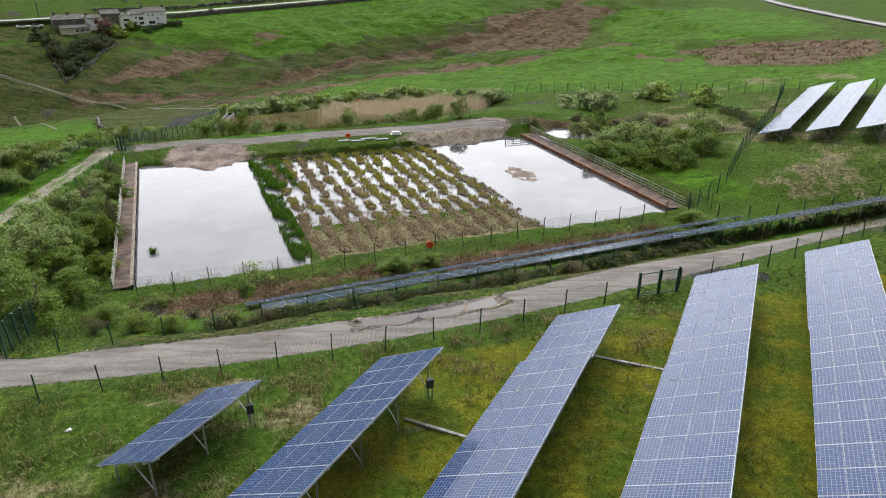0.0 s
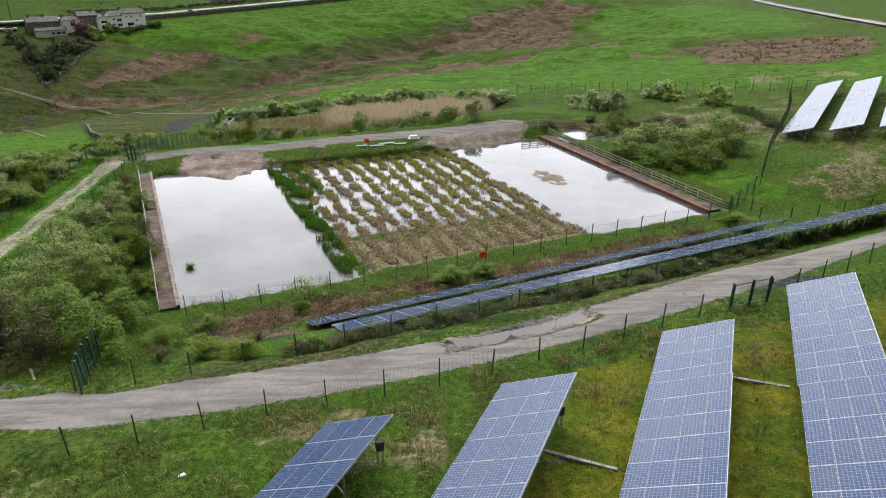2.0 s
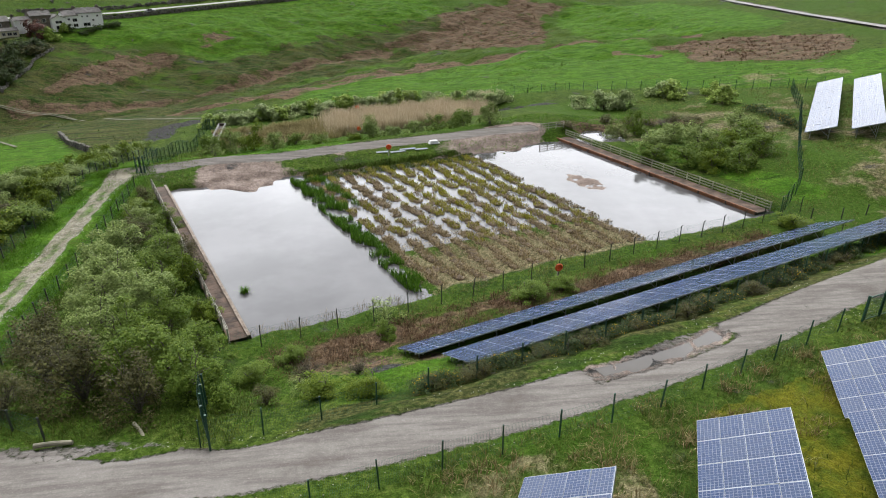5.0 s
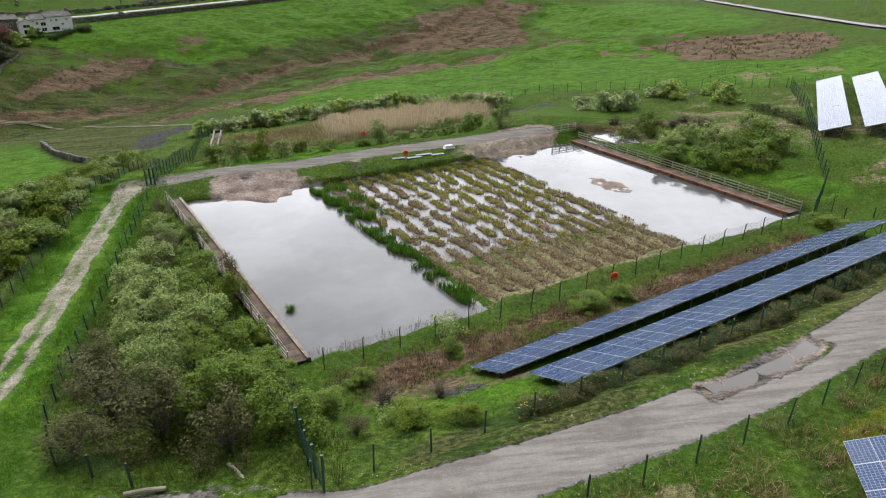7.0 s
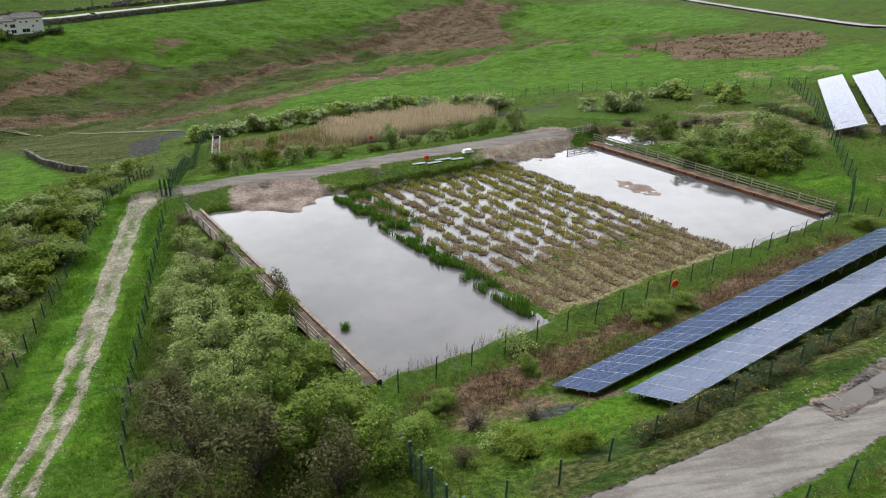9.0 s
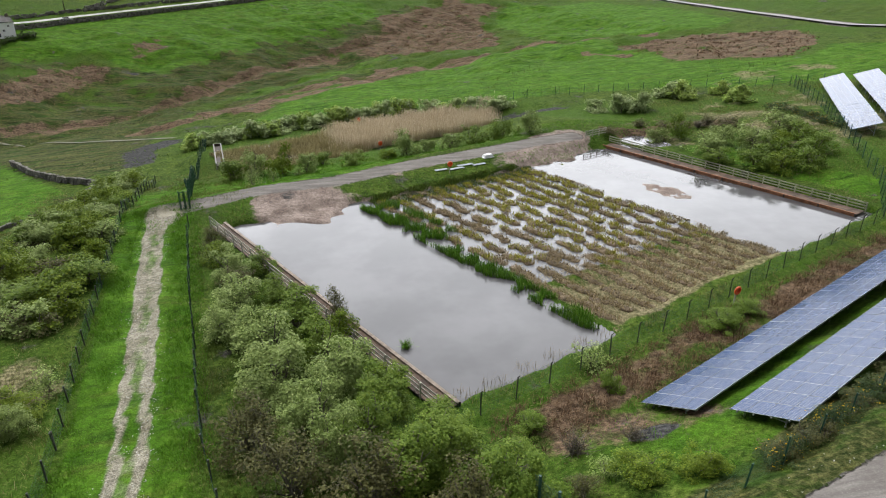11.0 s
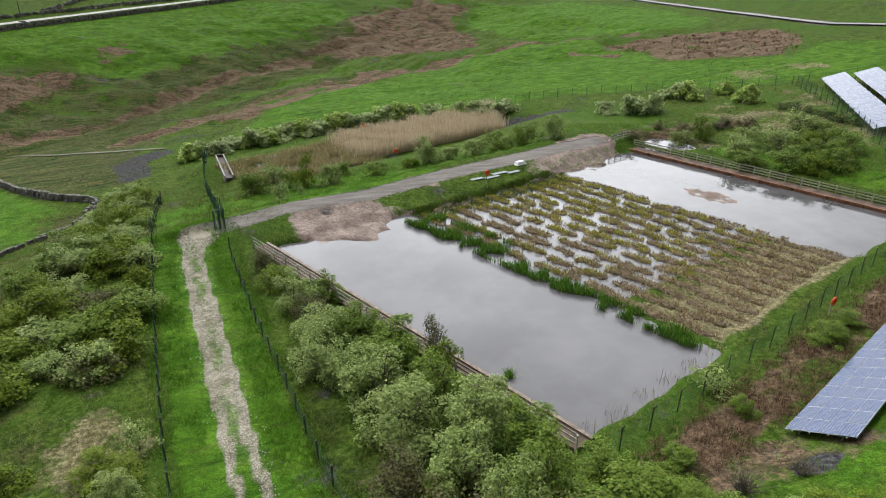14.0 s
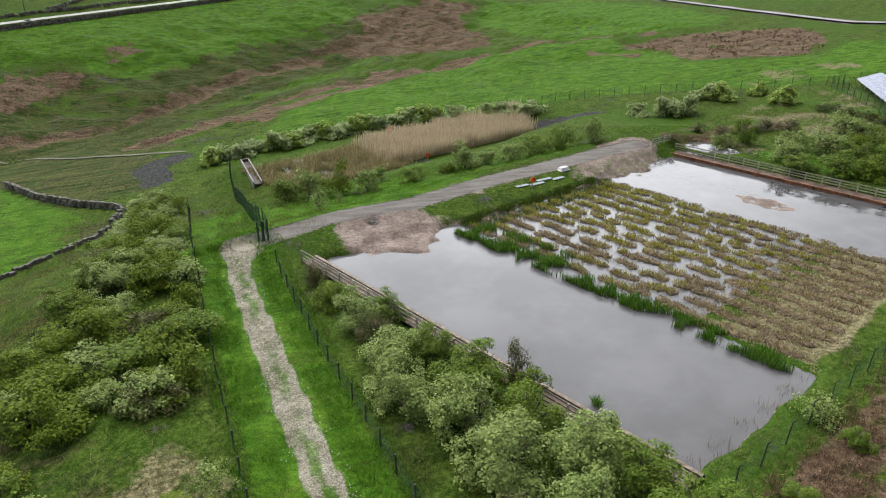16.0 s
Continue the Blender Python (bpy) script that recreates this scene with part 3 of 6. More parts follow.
def build_ground():
    def steps(lo, hi, fine, out_lo, out_hi, seen_lo, seen_hi, coarse):
        """Even steps in the middle, coarser ones as far as the view goes, wide ones beyond."""
        mid = list(np.arange(lo, hi + 1e-6, fine))
        up, d, v = [], fine, hi
        while v < out_hi:
            d = min(d * 1.06, coarse) if v < seen_hi else min(d * 1.12, 60)
            v += d
            up.append(v)
        down, d, v = [], fine, lo
        while v > out_lo:
            d = min(d * 1.07, coarse) if v > seen_lo else min(d * 1.12, 60)
            v -= d
            down.append(v)
        return np.array(down[::-1] + mid + up)

    xs, ys = steps(-72, 44, 0.5, -1900, 1900, -190, 130, 2.1), steps(14, 112, 0.5, -900, 2600, 14, 350, 1.5)
    gx, gy = np.meshgrid(xs, ys)
    gz = land(gx, gy)
    a, b = to_pond(gx, gy)
    g = bank_distance(gx, gy)
    # small unevenness of the turf, wide swells of the moor
    rng = np.random.default_rng(4)
    wave = np.zeros_like(gx)
    for amp, size in ((0.05, 1.7), (0.07, 3.1), (0.10, 7.0)):
        for _ in range(5):
            w, ph = rng.uniform(0, 6.28), rng.uniform(0, 6.28)
            wave += amp / 3 * np.sin((gx * math.cos(w) + gy * math.sin(w)) * 6.28 / (size * rng.uniform(0.7, 1.4)) + ph)
    basin = smooth(-2.4, -1.2, a) * (1 - smooth(57.8, 59.2, a)) * smooth(-1.5, 0, b) * (1 - smooth(38.5, 46, b))
    dt, _ = line_distance(gx, gy, TRACK)
    df, wf = line_distance(gx, gy, FAR_TRACK)
    dg, wg = line_distance(gx, gy, GRASS_TRACK)
    on_way = np.maximum(1 - smooth(2.2, 3.2, dt), 1 - smooth(1.8, 2.6, df))
    gz = gz + wave * (1 - basin) * (1 - 0.8 * on_way) * (1 - smooth(120, 200, gy))
    ds, ws = line_distance(gx, gy, STREAM)
    gz = gz - 1.2 * (1 - smooth(0, 5, ds)) * smooth(150, 200, gy)
    dsg, wsg = line_distance(gx, gy, SOUTH_GULLY)
    gz = gz - 1.1 * (1 - smooth(0.5, 4.5, dsg)) * (1 - 0.6 * wsg)
    # sheep terraces and hummocks across the hillside
    up_hill, along_hill = (gy - 205) * 0.81 - (gx + 110) * 0.586, gx * 0.81 + gy * 0.586
    steppy = 0.22 * np.sin(up_hill * 1.25 + 1.6 * np.sin(along_hill * 0.11) + 1.1 * np.sin(along_hill * 0.31 + 1)) * (0.6 + 0.4 * np.sin(along_hill * 0.07 + up_hill * 0.05))
    hummock = 0.20 * np.sin(gx * 0.83 + 1.7 * np.sin(gy * 0.37)) * np.sin(gy * 0.71 + 1.3 * np.sin(gx * 0.29))
    front = plot(gx, gy, FRONT_FIELD, 6.0)
    to_way = np.minimum.reduce([line_distance(gx, gy, w)[0] for w in (VALLEY_PATH, LOW_PATH, RIGHT_ROAD, HILL_ROAD)])
    gz = gz + (steppy + hummock) * smooth(2, 7, to_way) * smooth(150, 185, gy) * (1 - 0.75 * front) * (1 - smooth(380, 460, gy))
    rut_dip = 1 - smooth(0.1, 1.0, line_distance(gx, gy, PUDDLE)[0] + 0.3 * np.sin(gx * 2.1) + 0.2 * np.sin(gx * 4.7 + gy * 3))
    gz = gz - 0.16 * rut_dip

    gravel = np.maximum(1 - smooth(1.4, 2.35, dt), 0.8 * (1 - smooth(0.9, 2.0, df)))
    wet = 1 - smooth(0.5, 1.5, line_distance(gx, gy, PUDDLE)[0])
    gravel = gravel * (1 - 0.62 * wet)
    yard = np.hypot((gx + 37) / 11, (gy - 31.5) / 3.2)
    gravel = np.maximum(gravel, 0.62 * (1 - smooth(0.8, 1.1, yard)))
    gravel = np.minimum(gravel, 1 - 0.9 * (1 - smooth(0.5, 1.0, np.hypot((gx + 31.2) / 3.4, (gy - 33.0) / 0.75))))
    gravel = gravel - 0.38 * np.exp(-((dt / 0.4) ** 2)) * (0.5 + 0.5 * np.sin(gx * 0.7 + np.sin(gy * 0.9))) * (gravel > 0.5)
    rut = np.maximum(0.8 * (1 - smooth(0.1, 0.65, np.abs(dg - 0.75))), (0.40 + 0.15 * smooth(0.4, 0.6, wg)) * (1 - smooth(0.8, 1.45, dg)))
    rut = np.maximum(rut * np.where(wg > 0.93, 1.15, 1.0), (1 - smooth(1.0, 3.2, np.hypot(gx + 53.3, gy - 89.5))))
    road = np.maximum(1 - smooth(2.0, 3.2, line_distance(gx, gy, RIGHT_ROAD)[0]), 0)
    gravel = np.maximum(gravel, 0.7 * road * smooth(110, 130, gy))
    mud = np.maximum(1 - smooth(3.4, 8.0, np.hypot((a - 9.6) * 0.85, b - 39.2)), 1 - smooth(2.5, 5.5, np.hypot((a - 46.5) * 0.5, b - 39.5)))
    mud = np.maximum(mud, np.where(a > 40, 1 - smooth(0.5, 1.2, np.hypot((a - 47.6) / 3.4, (b - 20) / 7)), 0) * smooth(0, 1, a))
    mud = np.maximum(mud, basin * (gz < -0.15))
    mud = np.maximum.reduce([mud, wet, 0.9 * (1 - smooth(1.8, 3.2, df)) * smooth(0.78, 0.9, wf), 0.52 * (1 - smooth(0.8, 2.6, df)) * smooth(0.2, 0.35, wf)])
    brk_bank = smooth(17.4, 18.6, g) * (1 - smooth(20.5, 22.2, g)) * smooth(-1, 3, a) * (1 - smooth(46, 54, a)) * 0.66
    brk_hill = np.maximum(0.85 * plot(gx, gy, HILL_BRACKEN_PLOT, 2.5), 0.62 * plot(gx, gy, UPPER_BRACKEN, 3.0))
    brk_gully = np.maximum.reduce([0.92 * plot(gx, gy, BIG_BRACKEN, 4.0), 0.8 * (1 - smooth(2, 7, ds)) * smooth(150, 185, gy), (1.0 - 0.2 * wsg) * (1 - smooth(2.0, 7.0 - 3.5 * wsg, dsg))])
    brk_right = np.maximum(0.9 * plot(gx, gy, RIGHT_BRACKEN_PLOT, 4.0), 0.6 * (1 - smooth(1, 3, line_distance(gx, gy, [(46, 198), (54, 189)])[0])))
    wall_x = -70 - np.where(gy > 119, (gy - 119) * 0.647, (119 - gy) * 0.74)
    brk_low = 1 - smooth(2, 6, line_distance(gx, gy, [(-60, 189), (-47, 183), (-33, 199), (-20, 204), (-8, 229)])[0])
    brk_pool = 1 - smooth(1.2, 3.2, line_distance(gx, gy, [(11, 110.5), (17, 109.5), (23, 113), (30, 110)])[0])
    bracken = np.maximum.reduce([brk_bank, brk_hill, brk_gully * 0.9, brk_right, 0.8 * brk_low, 0.95 * brk_pool, 0.45 * (1 - smooth(1.5, 3.5, np.hypot((gx + 20.5) / 2.5, gy - 45)))])
    lush = np.maximum.reduce([
        (1 - smooth(2.8, 4.2, dg)) * smooth(0.1, 0.3, wg),
        smooth(42, 46, b) * (1 - smooth(58, 66, b)) * smooth(-22, -14, a) * (1 - smooth(20, 34, a)),
        smooth(0.3, 1.5, wall_x - gx) * (1 - smooth(146, 153, gy)) * smooth(60, 80, gy),
        front * 0.95, 0.72 * plot(gx, gy, BACK_FIELD, 5.0), 0.5 * plot(gx, gy, RIDGE_FIELD, 3.0), 0.62 * plot(gx, gy, UPPER_HILL, 5.0),
        smooth(61, 64, a) * (1 - smooth(66, 70, a)) * (1 - smooth(26, 32, b)) * smooth(-2, 4, b),
        smooth(21.6, 22.4, g) * (1 - smooth(23.6, 24.6, g)) * smooth(-4, 0, a) * (1 - smooth(57, 60, a)) * 0.36,
        smooth(6.4, 7, g) * (1 - smooth(16.5, 17.6, g)) * smooth(-2, 2, a) * 0.5])
    moss = smooth(-9, -3.5, -g * 0 - np.abs(g + 14)) * smooth(-9, -3, gx) * (g < -1)
    moss = np.maximum(moss, (g < -2.5) * smooth(-6, 0, gx) * 0.8)
    straw = np.maximum.reduce([
        basin * smooth(15.5, 17, a) * (1 - smooth(39, 40, a)) * (1 - smooth(4, 13, b)) * smooth(-0.4, 1.6, b) * 0.9,
        (1 - smooth(2, 7, np.abs(ds - 1))) * smooth(185, 205, gy) * 0.42, 0.55 * (1 - smooth(1, 5, line_distance(gx, gy, [(-106, 205), (-96, 210), (-84, 217), (-76, 224)])[0])),
        smooth(62, 68, a) * (1 - smooth(95, 130, a)) * (b < 44) * (g > 7) * 0.37,
        (1 - smooth(0.5, 1.1, np.hypot((gx - 62) / 22, (gy - 138) / 9))) * 0.45,
        (g < -1) * (gx < -6) * 0.42, (1 - smooth(2, 6, np.hypot(gx + 58, gy - 58))) * 0.5])
    rough = np.maximum.reduce([
        (1 - smooth(8, 30, ds)) * smooth(150, 180, gy) * (gx < 20) * 0.75,
        (1 - smooth(-75, -58, gx)) * smooth(126, 140, gy) * (1 - smooth(212, 238, gy)) * (gx > wall_x - 1) * 0.95,
        (1 - smooth(-95, -62, gx)) * smooth(153, 165, gy) * (1 - smooth(212, 238, gy)) * 0.9,
        smooth(200, 225, gy) * (1 - smooth(245, 262, gy)) * (1 - smooth(-80, -40, gx)) * 0.55,
        0.85 * (1 - smooth(2, 9, line_distance(gx, gy, [(-62, 197), (-50, 212), (-36, 222), (-20, 226)])[0])),
        0.75 * (1 - smooth(3, 10, line_distance(gx, gy, [(-80, 238), (-66, 247), (-50, 262), (-34, 276)])[0])),
        (1 - smooth(-62, -58, gx)) * smooth(-80, -74, gx) * (gy < 125) * 0.5,
        smooth(3.8, 4.6, g) * (1 - smooth(8.2, 9.6, g)) * smooth(-6, 0, a) * (1 - smooth(70, 90, a)) * 0.62])
    slate = np.maximum.reduce([
        0.9 * (1 - smooth(1.5, 4.5, line_distance(gx, gy, [(-66, 140), (-68, 150), (-64, 156)])[0])),
        1 - smooth(0.6, 1.1, np.hypot((gx - 7.5) / 8, (gy - 139 + 0.5 * (gx - 7)) / 2.5)),
        0.6 * wet, 1 - smooth(0.5, 1.1, np.hypot((gx + 19) / 2.0, (gy - 43.6) / 0.8)),
        1 - smooth(0.6, 1.2, np.hypot((gx - 20) / 3, (gy - 45) / 1.5))])
    valley_way = 1 - smooth(1.4, 4.0, line_distance(gx, gy, VALLEY_PATH)[0])
    straw = np.maximum(straw, 0.3 * valley_way)
    me = bpy.data.meshes.new("ground")
    ny, nx = gx.shape
    idx = np.arange(nx * ny).reshape(ny, nx)
    quads = np.stack([idx[:-1, :-1], idx[:-1, 1:], idx[1:, 1:], idx[1:, :-1]], -1).reshape(-1, 4)
    me.vertices.add(nx * ny)
    me.vertices.foreach_set("co", np.stack([gx, gy, gz], -1).ravel())
    me.loops.add(quads.size)
    me.loops.foreach_set("vertex_index", quads.ravel())
    me.polygons.add(len(quads))
    me.polygons.foreach_set("loop_start", np.arange(0, quads.size, 4))
    me.polygons.foreach_set("use_smooth", np.ones(len(quads), bool))
    me.update(calc_edges=True)
    for name, chans in (("zone_a", (gravel, mud, bracken)), ("zone_b", (lush, moss, straw)), ("zone_c", (rough, slate, rut))):
        at = me.attributes.new(name, "FLOAT_COLOR", "POINT")
        at.data.foreach_set("color", np.stack([*(np.clip(c, 0, 1) for c in chans), np.ones_like(gx)], -1).ravel())
    me.materials.append(GROUND)
    return tagged(new("ground", me), "rough green moorland grass with gravel tracks and brown bracken", "ground", kind="structure")


build_ground()


def sheet(name, pts, z, material, label):
    me = mesh_of(name, [(x, y, z) for x, y in pts], [tuple(range(len(pts)))], material)
    return tagged(new(name, me), label, "water", kind="structure")


sheet("water", [from_pond(-1.7, -1.2), from_pond(59.8, -1.2), from_pond(59.8, 40.0), from_pond(-1.7, 40.0)], 0.0, POND_WATER, "still grey settling pond reflecting the cloudy sky")
px, py = from_pond(63.5, 36.5)
pz = ground_z(px, py)
sheet("water_small_pond", [(px + 5.4 * math.cos(w), py + 4.6 * math.sin(w)) for w in np.linspace(0, 6.28, 24, endpoint=False)], pz + 0.45, POND_WATER, "small pool in a hollow among bushes")
sheet("water_reed_bed", [from_pond(17, 72), from_pond(64, 72), from_pond(70, 84), from_pond(20, 83)], -4.62, POND_WATER, "shallow water in the reed bed")


# ---- solar tables ----
MOD_W, MOD_L, PITCH_W, PITCH_L = 0.991, 1.60, 1.005, 1.62


def module_mesh():
    s = Shape()
    w, l, q, r, t = MOD_W, MOD_L, 0.006, 0.016, 0.04
    s.v = [(0, 0, 0), (w, 0, 0), (w, l, 0), (0, l, 0), (0, 0, t), (w, 0, t), (w, l, t), (0, l, t),
           (q, r, t), (w - q, r, t), (w - q, l - r, t), (q, l - r, t), (q, r, t - 0.004), (w - q, r, t - 0.004), (w - q, l - r, t - 0.004), (q, l - r, t - 0.004)]
    for i in range(4):
        j = (i + 1) % 4
        s.f += [(i, j, 4 + j, 4 + i), (4 + i, 4 + j, 8 + j, 8 + i), (8 + i, 8 + j, 12 + j, 12 + i)]
        s.s += [1, 1, 1]
    s.f += [(12, 13, 14, 15), (3, 2, 1, 0)]
    s.s += [0, 2]
    return s.mesh("module", [CELL, ALLOY, BACKSHEET])


MODULE = module_mesh()


def solar_table(at, run, rows, tilt, rise, label, group, seed=0):
    """A table four modules high. at: its low corner at the end where it starts; run: heading (degrees) along which it goes on; rise: metres up per metre of run."""
    head = radians(run)
    ground = ground_z(at[0], at[1])
    frame_m = Matrix.Translation(at) @ Matrix.Rotation(head - math.pi / 2, 4, "Z") @ Matrix.Rotation(math.atan(rise), 4, "X")
    base = thing("solar_table", (at[0], at[1], ground), label, "solar panels", group)
    inv = base.matrix_world.inverted()
    sign = 1
    plane = frame_m @ Matrix.Rotation(-tilt, 4, "Y")
    rnd = random.Random(seed)
    for j in range(rows):
        for i in range(4):
            slack = Matrix.Translation((i * PITCH_W, j * PITCH_L, 0)) @ Matrix.Rotation(rnd.gauss(0, 0.003), 4, "X") @ Matrix.Rotation(rnd.gauss(0, 0.003), 4, "Y")
            put("module", MODULE, base, inv @ plane @ slack)
    length = rows * PITCH_L
    lie = inv @ plane
    for u in (0.45, 1.45, 2.5, 3.5):
        s = Shape().box(u - 0.03, -0.08, -0.09, u + 0.03, length + 0.04, -0.005)
        put("rail", s.mesh("rail", GALV), base, lie)
    edge = Shape().box(4 * PITCH_W - 0.012, -0.02, -0.05, 4 * PITCH_W + 0.006, length, 0.036)
    put("edge_trim", edge.mesh("edge_trim", ALLOY), base, lie)
    n = max(2, round(length / 3.3) + 1)
    for k in range(n):
        y = 0.35 + (length - 0.7) * k / (n - 1)
        lo, hi = plane @ Vector((0.75, y, -0.1)), plane @ Vector((3.2, y, -0.1))
        s = Shape()
        beam = [plane @ Vector((0.1, y, -0.12)), plane @ Vector((3.95, y, -0.12))]
        s.bar(beam[0], beam[1], 0.06, 0.08)
        for p in (lo, hi):
            s.bar((p.x, p.y, ground_z(p.x, p.y) - 0.1), p, 0.07)
        foot = Vector((hi.x, hi.y, ground_z(hi.x, hi.y) + 0.3))
        s.bar(foot, plane @ Vector((2.0, y, -0.12)), 0.05)
        put("leg_frame", s.mesh("leg_frame", GALV), base, inv)
    return base


FIELD = "dark blue solar panels on a galvanised ground frame in the grass"
RUN = math.degrees(math.atan2(0.923, 0.385))
# tables of the near field: low corner beside the track, and rows of modules uphill from there
for k, (x, y, z, rows) in enumerate(((-12.15, 27.6, 7.38, 4), (-3.6, 30.1, 7.95, 14), (6.3, 36.2, 7.3, 4), (3.8, 30.2, 7.95, 13), (16.25, 42.1, 7.32, 8), (11.15, 29.9, 8.2, 13), (25.1, 46.0, 7.6, 8), (20.0, 33.8, 8.5, 14))):
    back = rows * PITCH_L
    solar_table((x - 0.385 * back, y - 0.923 * back, z + 0.045 * back), RUN, rows, radians(25), -0.045, FIELD, "solar tables in the near field", k)
FAR_RUN = math.degrees(math.atan2(0.835, 0.55))
for k in range(3):
    solar_table((39.8 + 5.4 * k, 93.9 - 2.0 * k, 3.95 + 1.0 * k), FAR_RUN, 22, radians(20), 0.028, FIELD, "solar tables in the far field", 20 + k)
STRIP_RUN = math.degrees(math.atan2(0.419, 0.908))
solar_table((-17.78, 47.17, 1.17), STRIP_RUN, 30, radians(25), 0.007, "long row of dark solar panels on the grass bank", "solar tables on the bank", 30)
solar_table((-14.79, 42.77, 3.55), STRIP_RUN, 40, radians(22.5), 0.0, "long row of dark solar panels on the grass bank", "solar tables on the bank", 31)


# ---- fences ----
def wire_panel(width, height, step, wire, cross, material):
    s = Shape()
    for i in range(int(width / step) + 1):
        s.bar((i * step, 0, 0.03), (i * step, 0, height), wire)
    for k in range(cross):
        z = 0.05 + (height - 0.08) * k / (cross - 1)
        s.bar((0, 0, z), (width, 0, z), wire * 1.3)
    return s.mesh("wire_panel", material)


def fence(pts, height, step, label, group, post_mat, wire_mat, post_w=0.07, mesh_step=0.075, wire=0.004, cross=6, crank=0.0, lean=0.03, seed=1):
    rnd = random.Random(seed)
    stops = along(pts, step)
    x0, y0, _ = stops[0]
    base = thing("fence", (x0, y0, ground_z(x0, y0)), label, "fence", group)
    inv = base.matrix_world.inverted()
    s = Shape().box(-post_w / 2, -post_w / 2, -0.2, post_w / 2, post_w / 2, height + 0.06)
    s.box(-post_w * 0.6, -post_w * 0.6, height + 0.06, post_w * 0.6, post_w * 0.6, height + 0.085)
    if crank:
        s.bar((0, 0, height + 0.04), (0, -crank * 0.6, height + crank), post_w * 0.8)
    post = s.mesh("post", post_mat)
    panel = wire_panel(1.0, height, mesh_step / step, wire / 2, cross, wire_mat) if mesh_step else None
    for i, (x, y, w) in enumerate(stops):
        z = ground_z(x, y)
        put("post", post, base, inv @ Matrix.Translation((x, y, z)) @ Matrix.Rotation(w, 4, "Z") @ Matrix.Rotation(rnd.gauss(0, lean), 4, "X") @ Matrix.Rotation(rnd.gauss(0, lean), 4, "Y"))
        if i + 1 < len(stops) and panel:
            x2, y2, _ = stops[i + 1]
            z2 = ground_z(x2, y2)
            m = Matrix(((x2 - x, -(y2 - y) / step, 0, x), (y2 - y, (x2 - x) / step, 0, y), (z2 - z, 0, 1, z), (0, 0, 0, 1)))
            ob = put("wire_panel", panel, base)
            ob.matrix_basis = inv @ m
    return base


TRACK_FENCE = [(-27.2, 25.8), (-21.4, 27.4), (-15.6, 29.5), (-9.9, 31.2), (-4.1, 33.1), (1.5, 35.7), (7.1, 38.5), (12.3, 40.9)]
fence(TRACK_FENCE, 1.65, 3.05, "thin dark green posts with wire mesh beside the gravel track", "track fences", GREEN_PAINT, GREEN_WIRE, 0.06)
fence([(15.2, 42.1), (24.5, 47.6), (33, 53.2), (46, 61), (60, 69)], 1.65, 3.05, "thin dark green posts with wire mesh beside the gravel track", "track fences", GREEN_PAINT, GREEN_WIRE, 0.06, seed=2)
fence([(-27.6, 33.0), (-24.3, 34.2), (-18, 36.4), (-12, 38.6), (-4, 41.6), (6, 46.3), (16, 52), (26, 58), (44, 67.5), (62, 77)], 1.6, 3.1, "green posts with wire mesh along the gorse bank", "track fences", GREEN_PAINT, GREEN_WIRE, 0.07, seed=3)
fence([from_pond(-3, -2.2), from_pond(20, -2.0), from_pond(40, -0.9), from_pond(60, -0.3), from_pond(62, 0)], 1.75, 3.0, "dark posts with cranked tops and green mesh along the pond bank", "pond fences", DARK_POST, GREEN_WIRE, 0.06, 0.07, 0.004, 6, 0.28, seed=4)
fence([(-53.2, 50), (-54.4, 58), (-55.5, 67.3), (-56.6, 77.8), (-58.1, 93.6), (-60.0, 118), (-60.6, 124)], 1.35, 2.6, "weathered posts with wire netting beside the grass track", "grass track fences", DARK_POST, GREEN_WIRE, 0.09, 0.06, 0.004, 6, seed=5)
fence([(-53.2, 50), (-52.6, 44), (-53, 38)], 1.35, 2.6, "weathered posts with wire netting beside the grass track", "grass track fences", DARK_POST, GREEN_WIRE, 0.09, 0.06, 0.004, 6, seed=6)
fence([(-36.5, 35.2), (-41.0, 37.5), (-43.3, 41.5), (-44.7, 47.3), (-45.9, 54), (-46.9, 61.3), (-48.2, 69.2), (-50.1, 83.8), (-50.4, 88.2)], 1.35, 2.6, "weathered posts with wire netting beside the grass track", "grass track fences", DARK_POST, GREEN_WIRE, 0.09, 0.06, 0.004, 6, seed=7)
fence([(-50.6, 90.6), (-52.2, 104), (-53.5, 116), (-54.3, 128), (-54.3, 139)], 2.25, 2.5, "tall dark green welded mesh security fence", "security fences", GREEN_PAINT, GREEN_PAINT, 0.08, 0.05, 0.006, 8, lean=0.01, seed=8)
fence([(24.6, 71.4), (30.9, 78.6), (35.6, 87.8), (45.6, 105.0), (47.7, 108.4), (52, 118), (56, 126)], 2.2, 2.5, "tall dark green welded mesh security fence", "security fences", GREEN_PAINT, GREEN_PAINT, 0.08, 0.07, 0.005, 8, lean=0.01, seed=9)
fence([(-4, 151), (12, 150.5), (24, 146), (43, 134.5), (56, 126.2), (80, 119), (110, 112)], 1.9, 3.0, "tall dark green welded mesh security fence", "security fences", GREEN_PAINT, GREEN_PAINT, 0.08, 0.11, 0.005, 6, lean=0.01, seed=10)
fence([(24.6, 71.4), (30, 69.8), (42, 72), (60, 80)], 1.2, 3.2, "low dark posts with wire on the rough bank", "field fences", DARK_POST, GREEN_WIRE, 0.09, 0.0, seed=11)


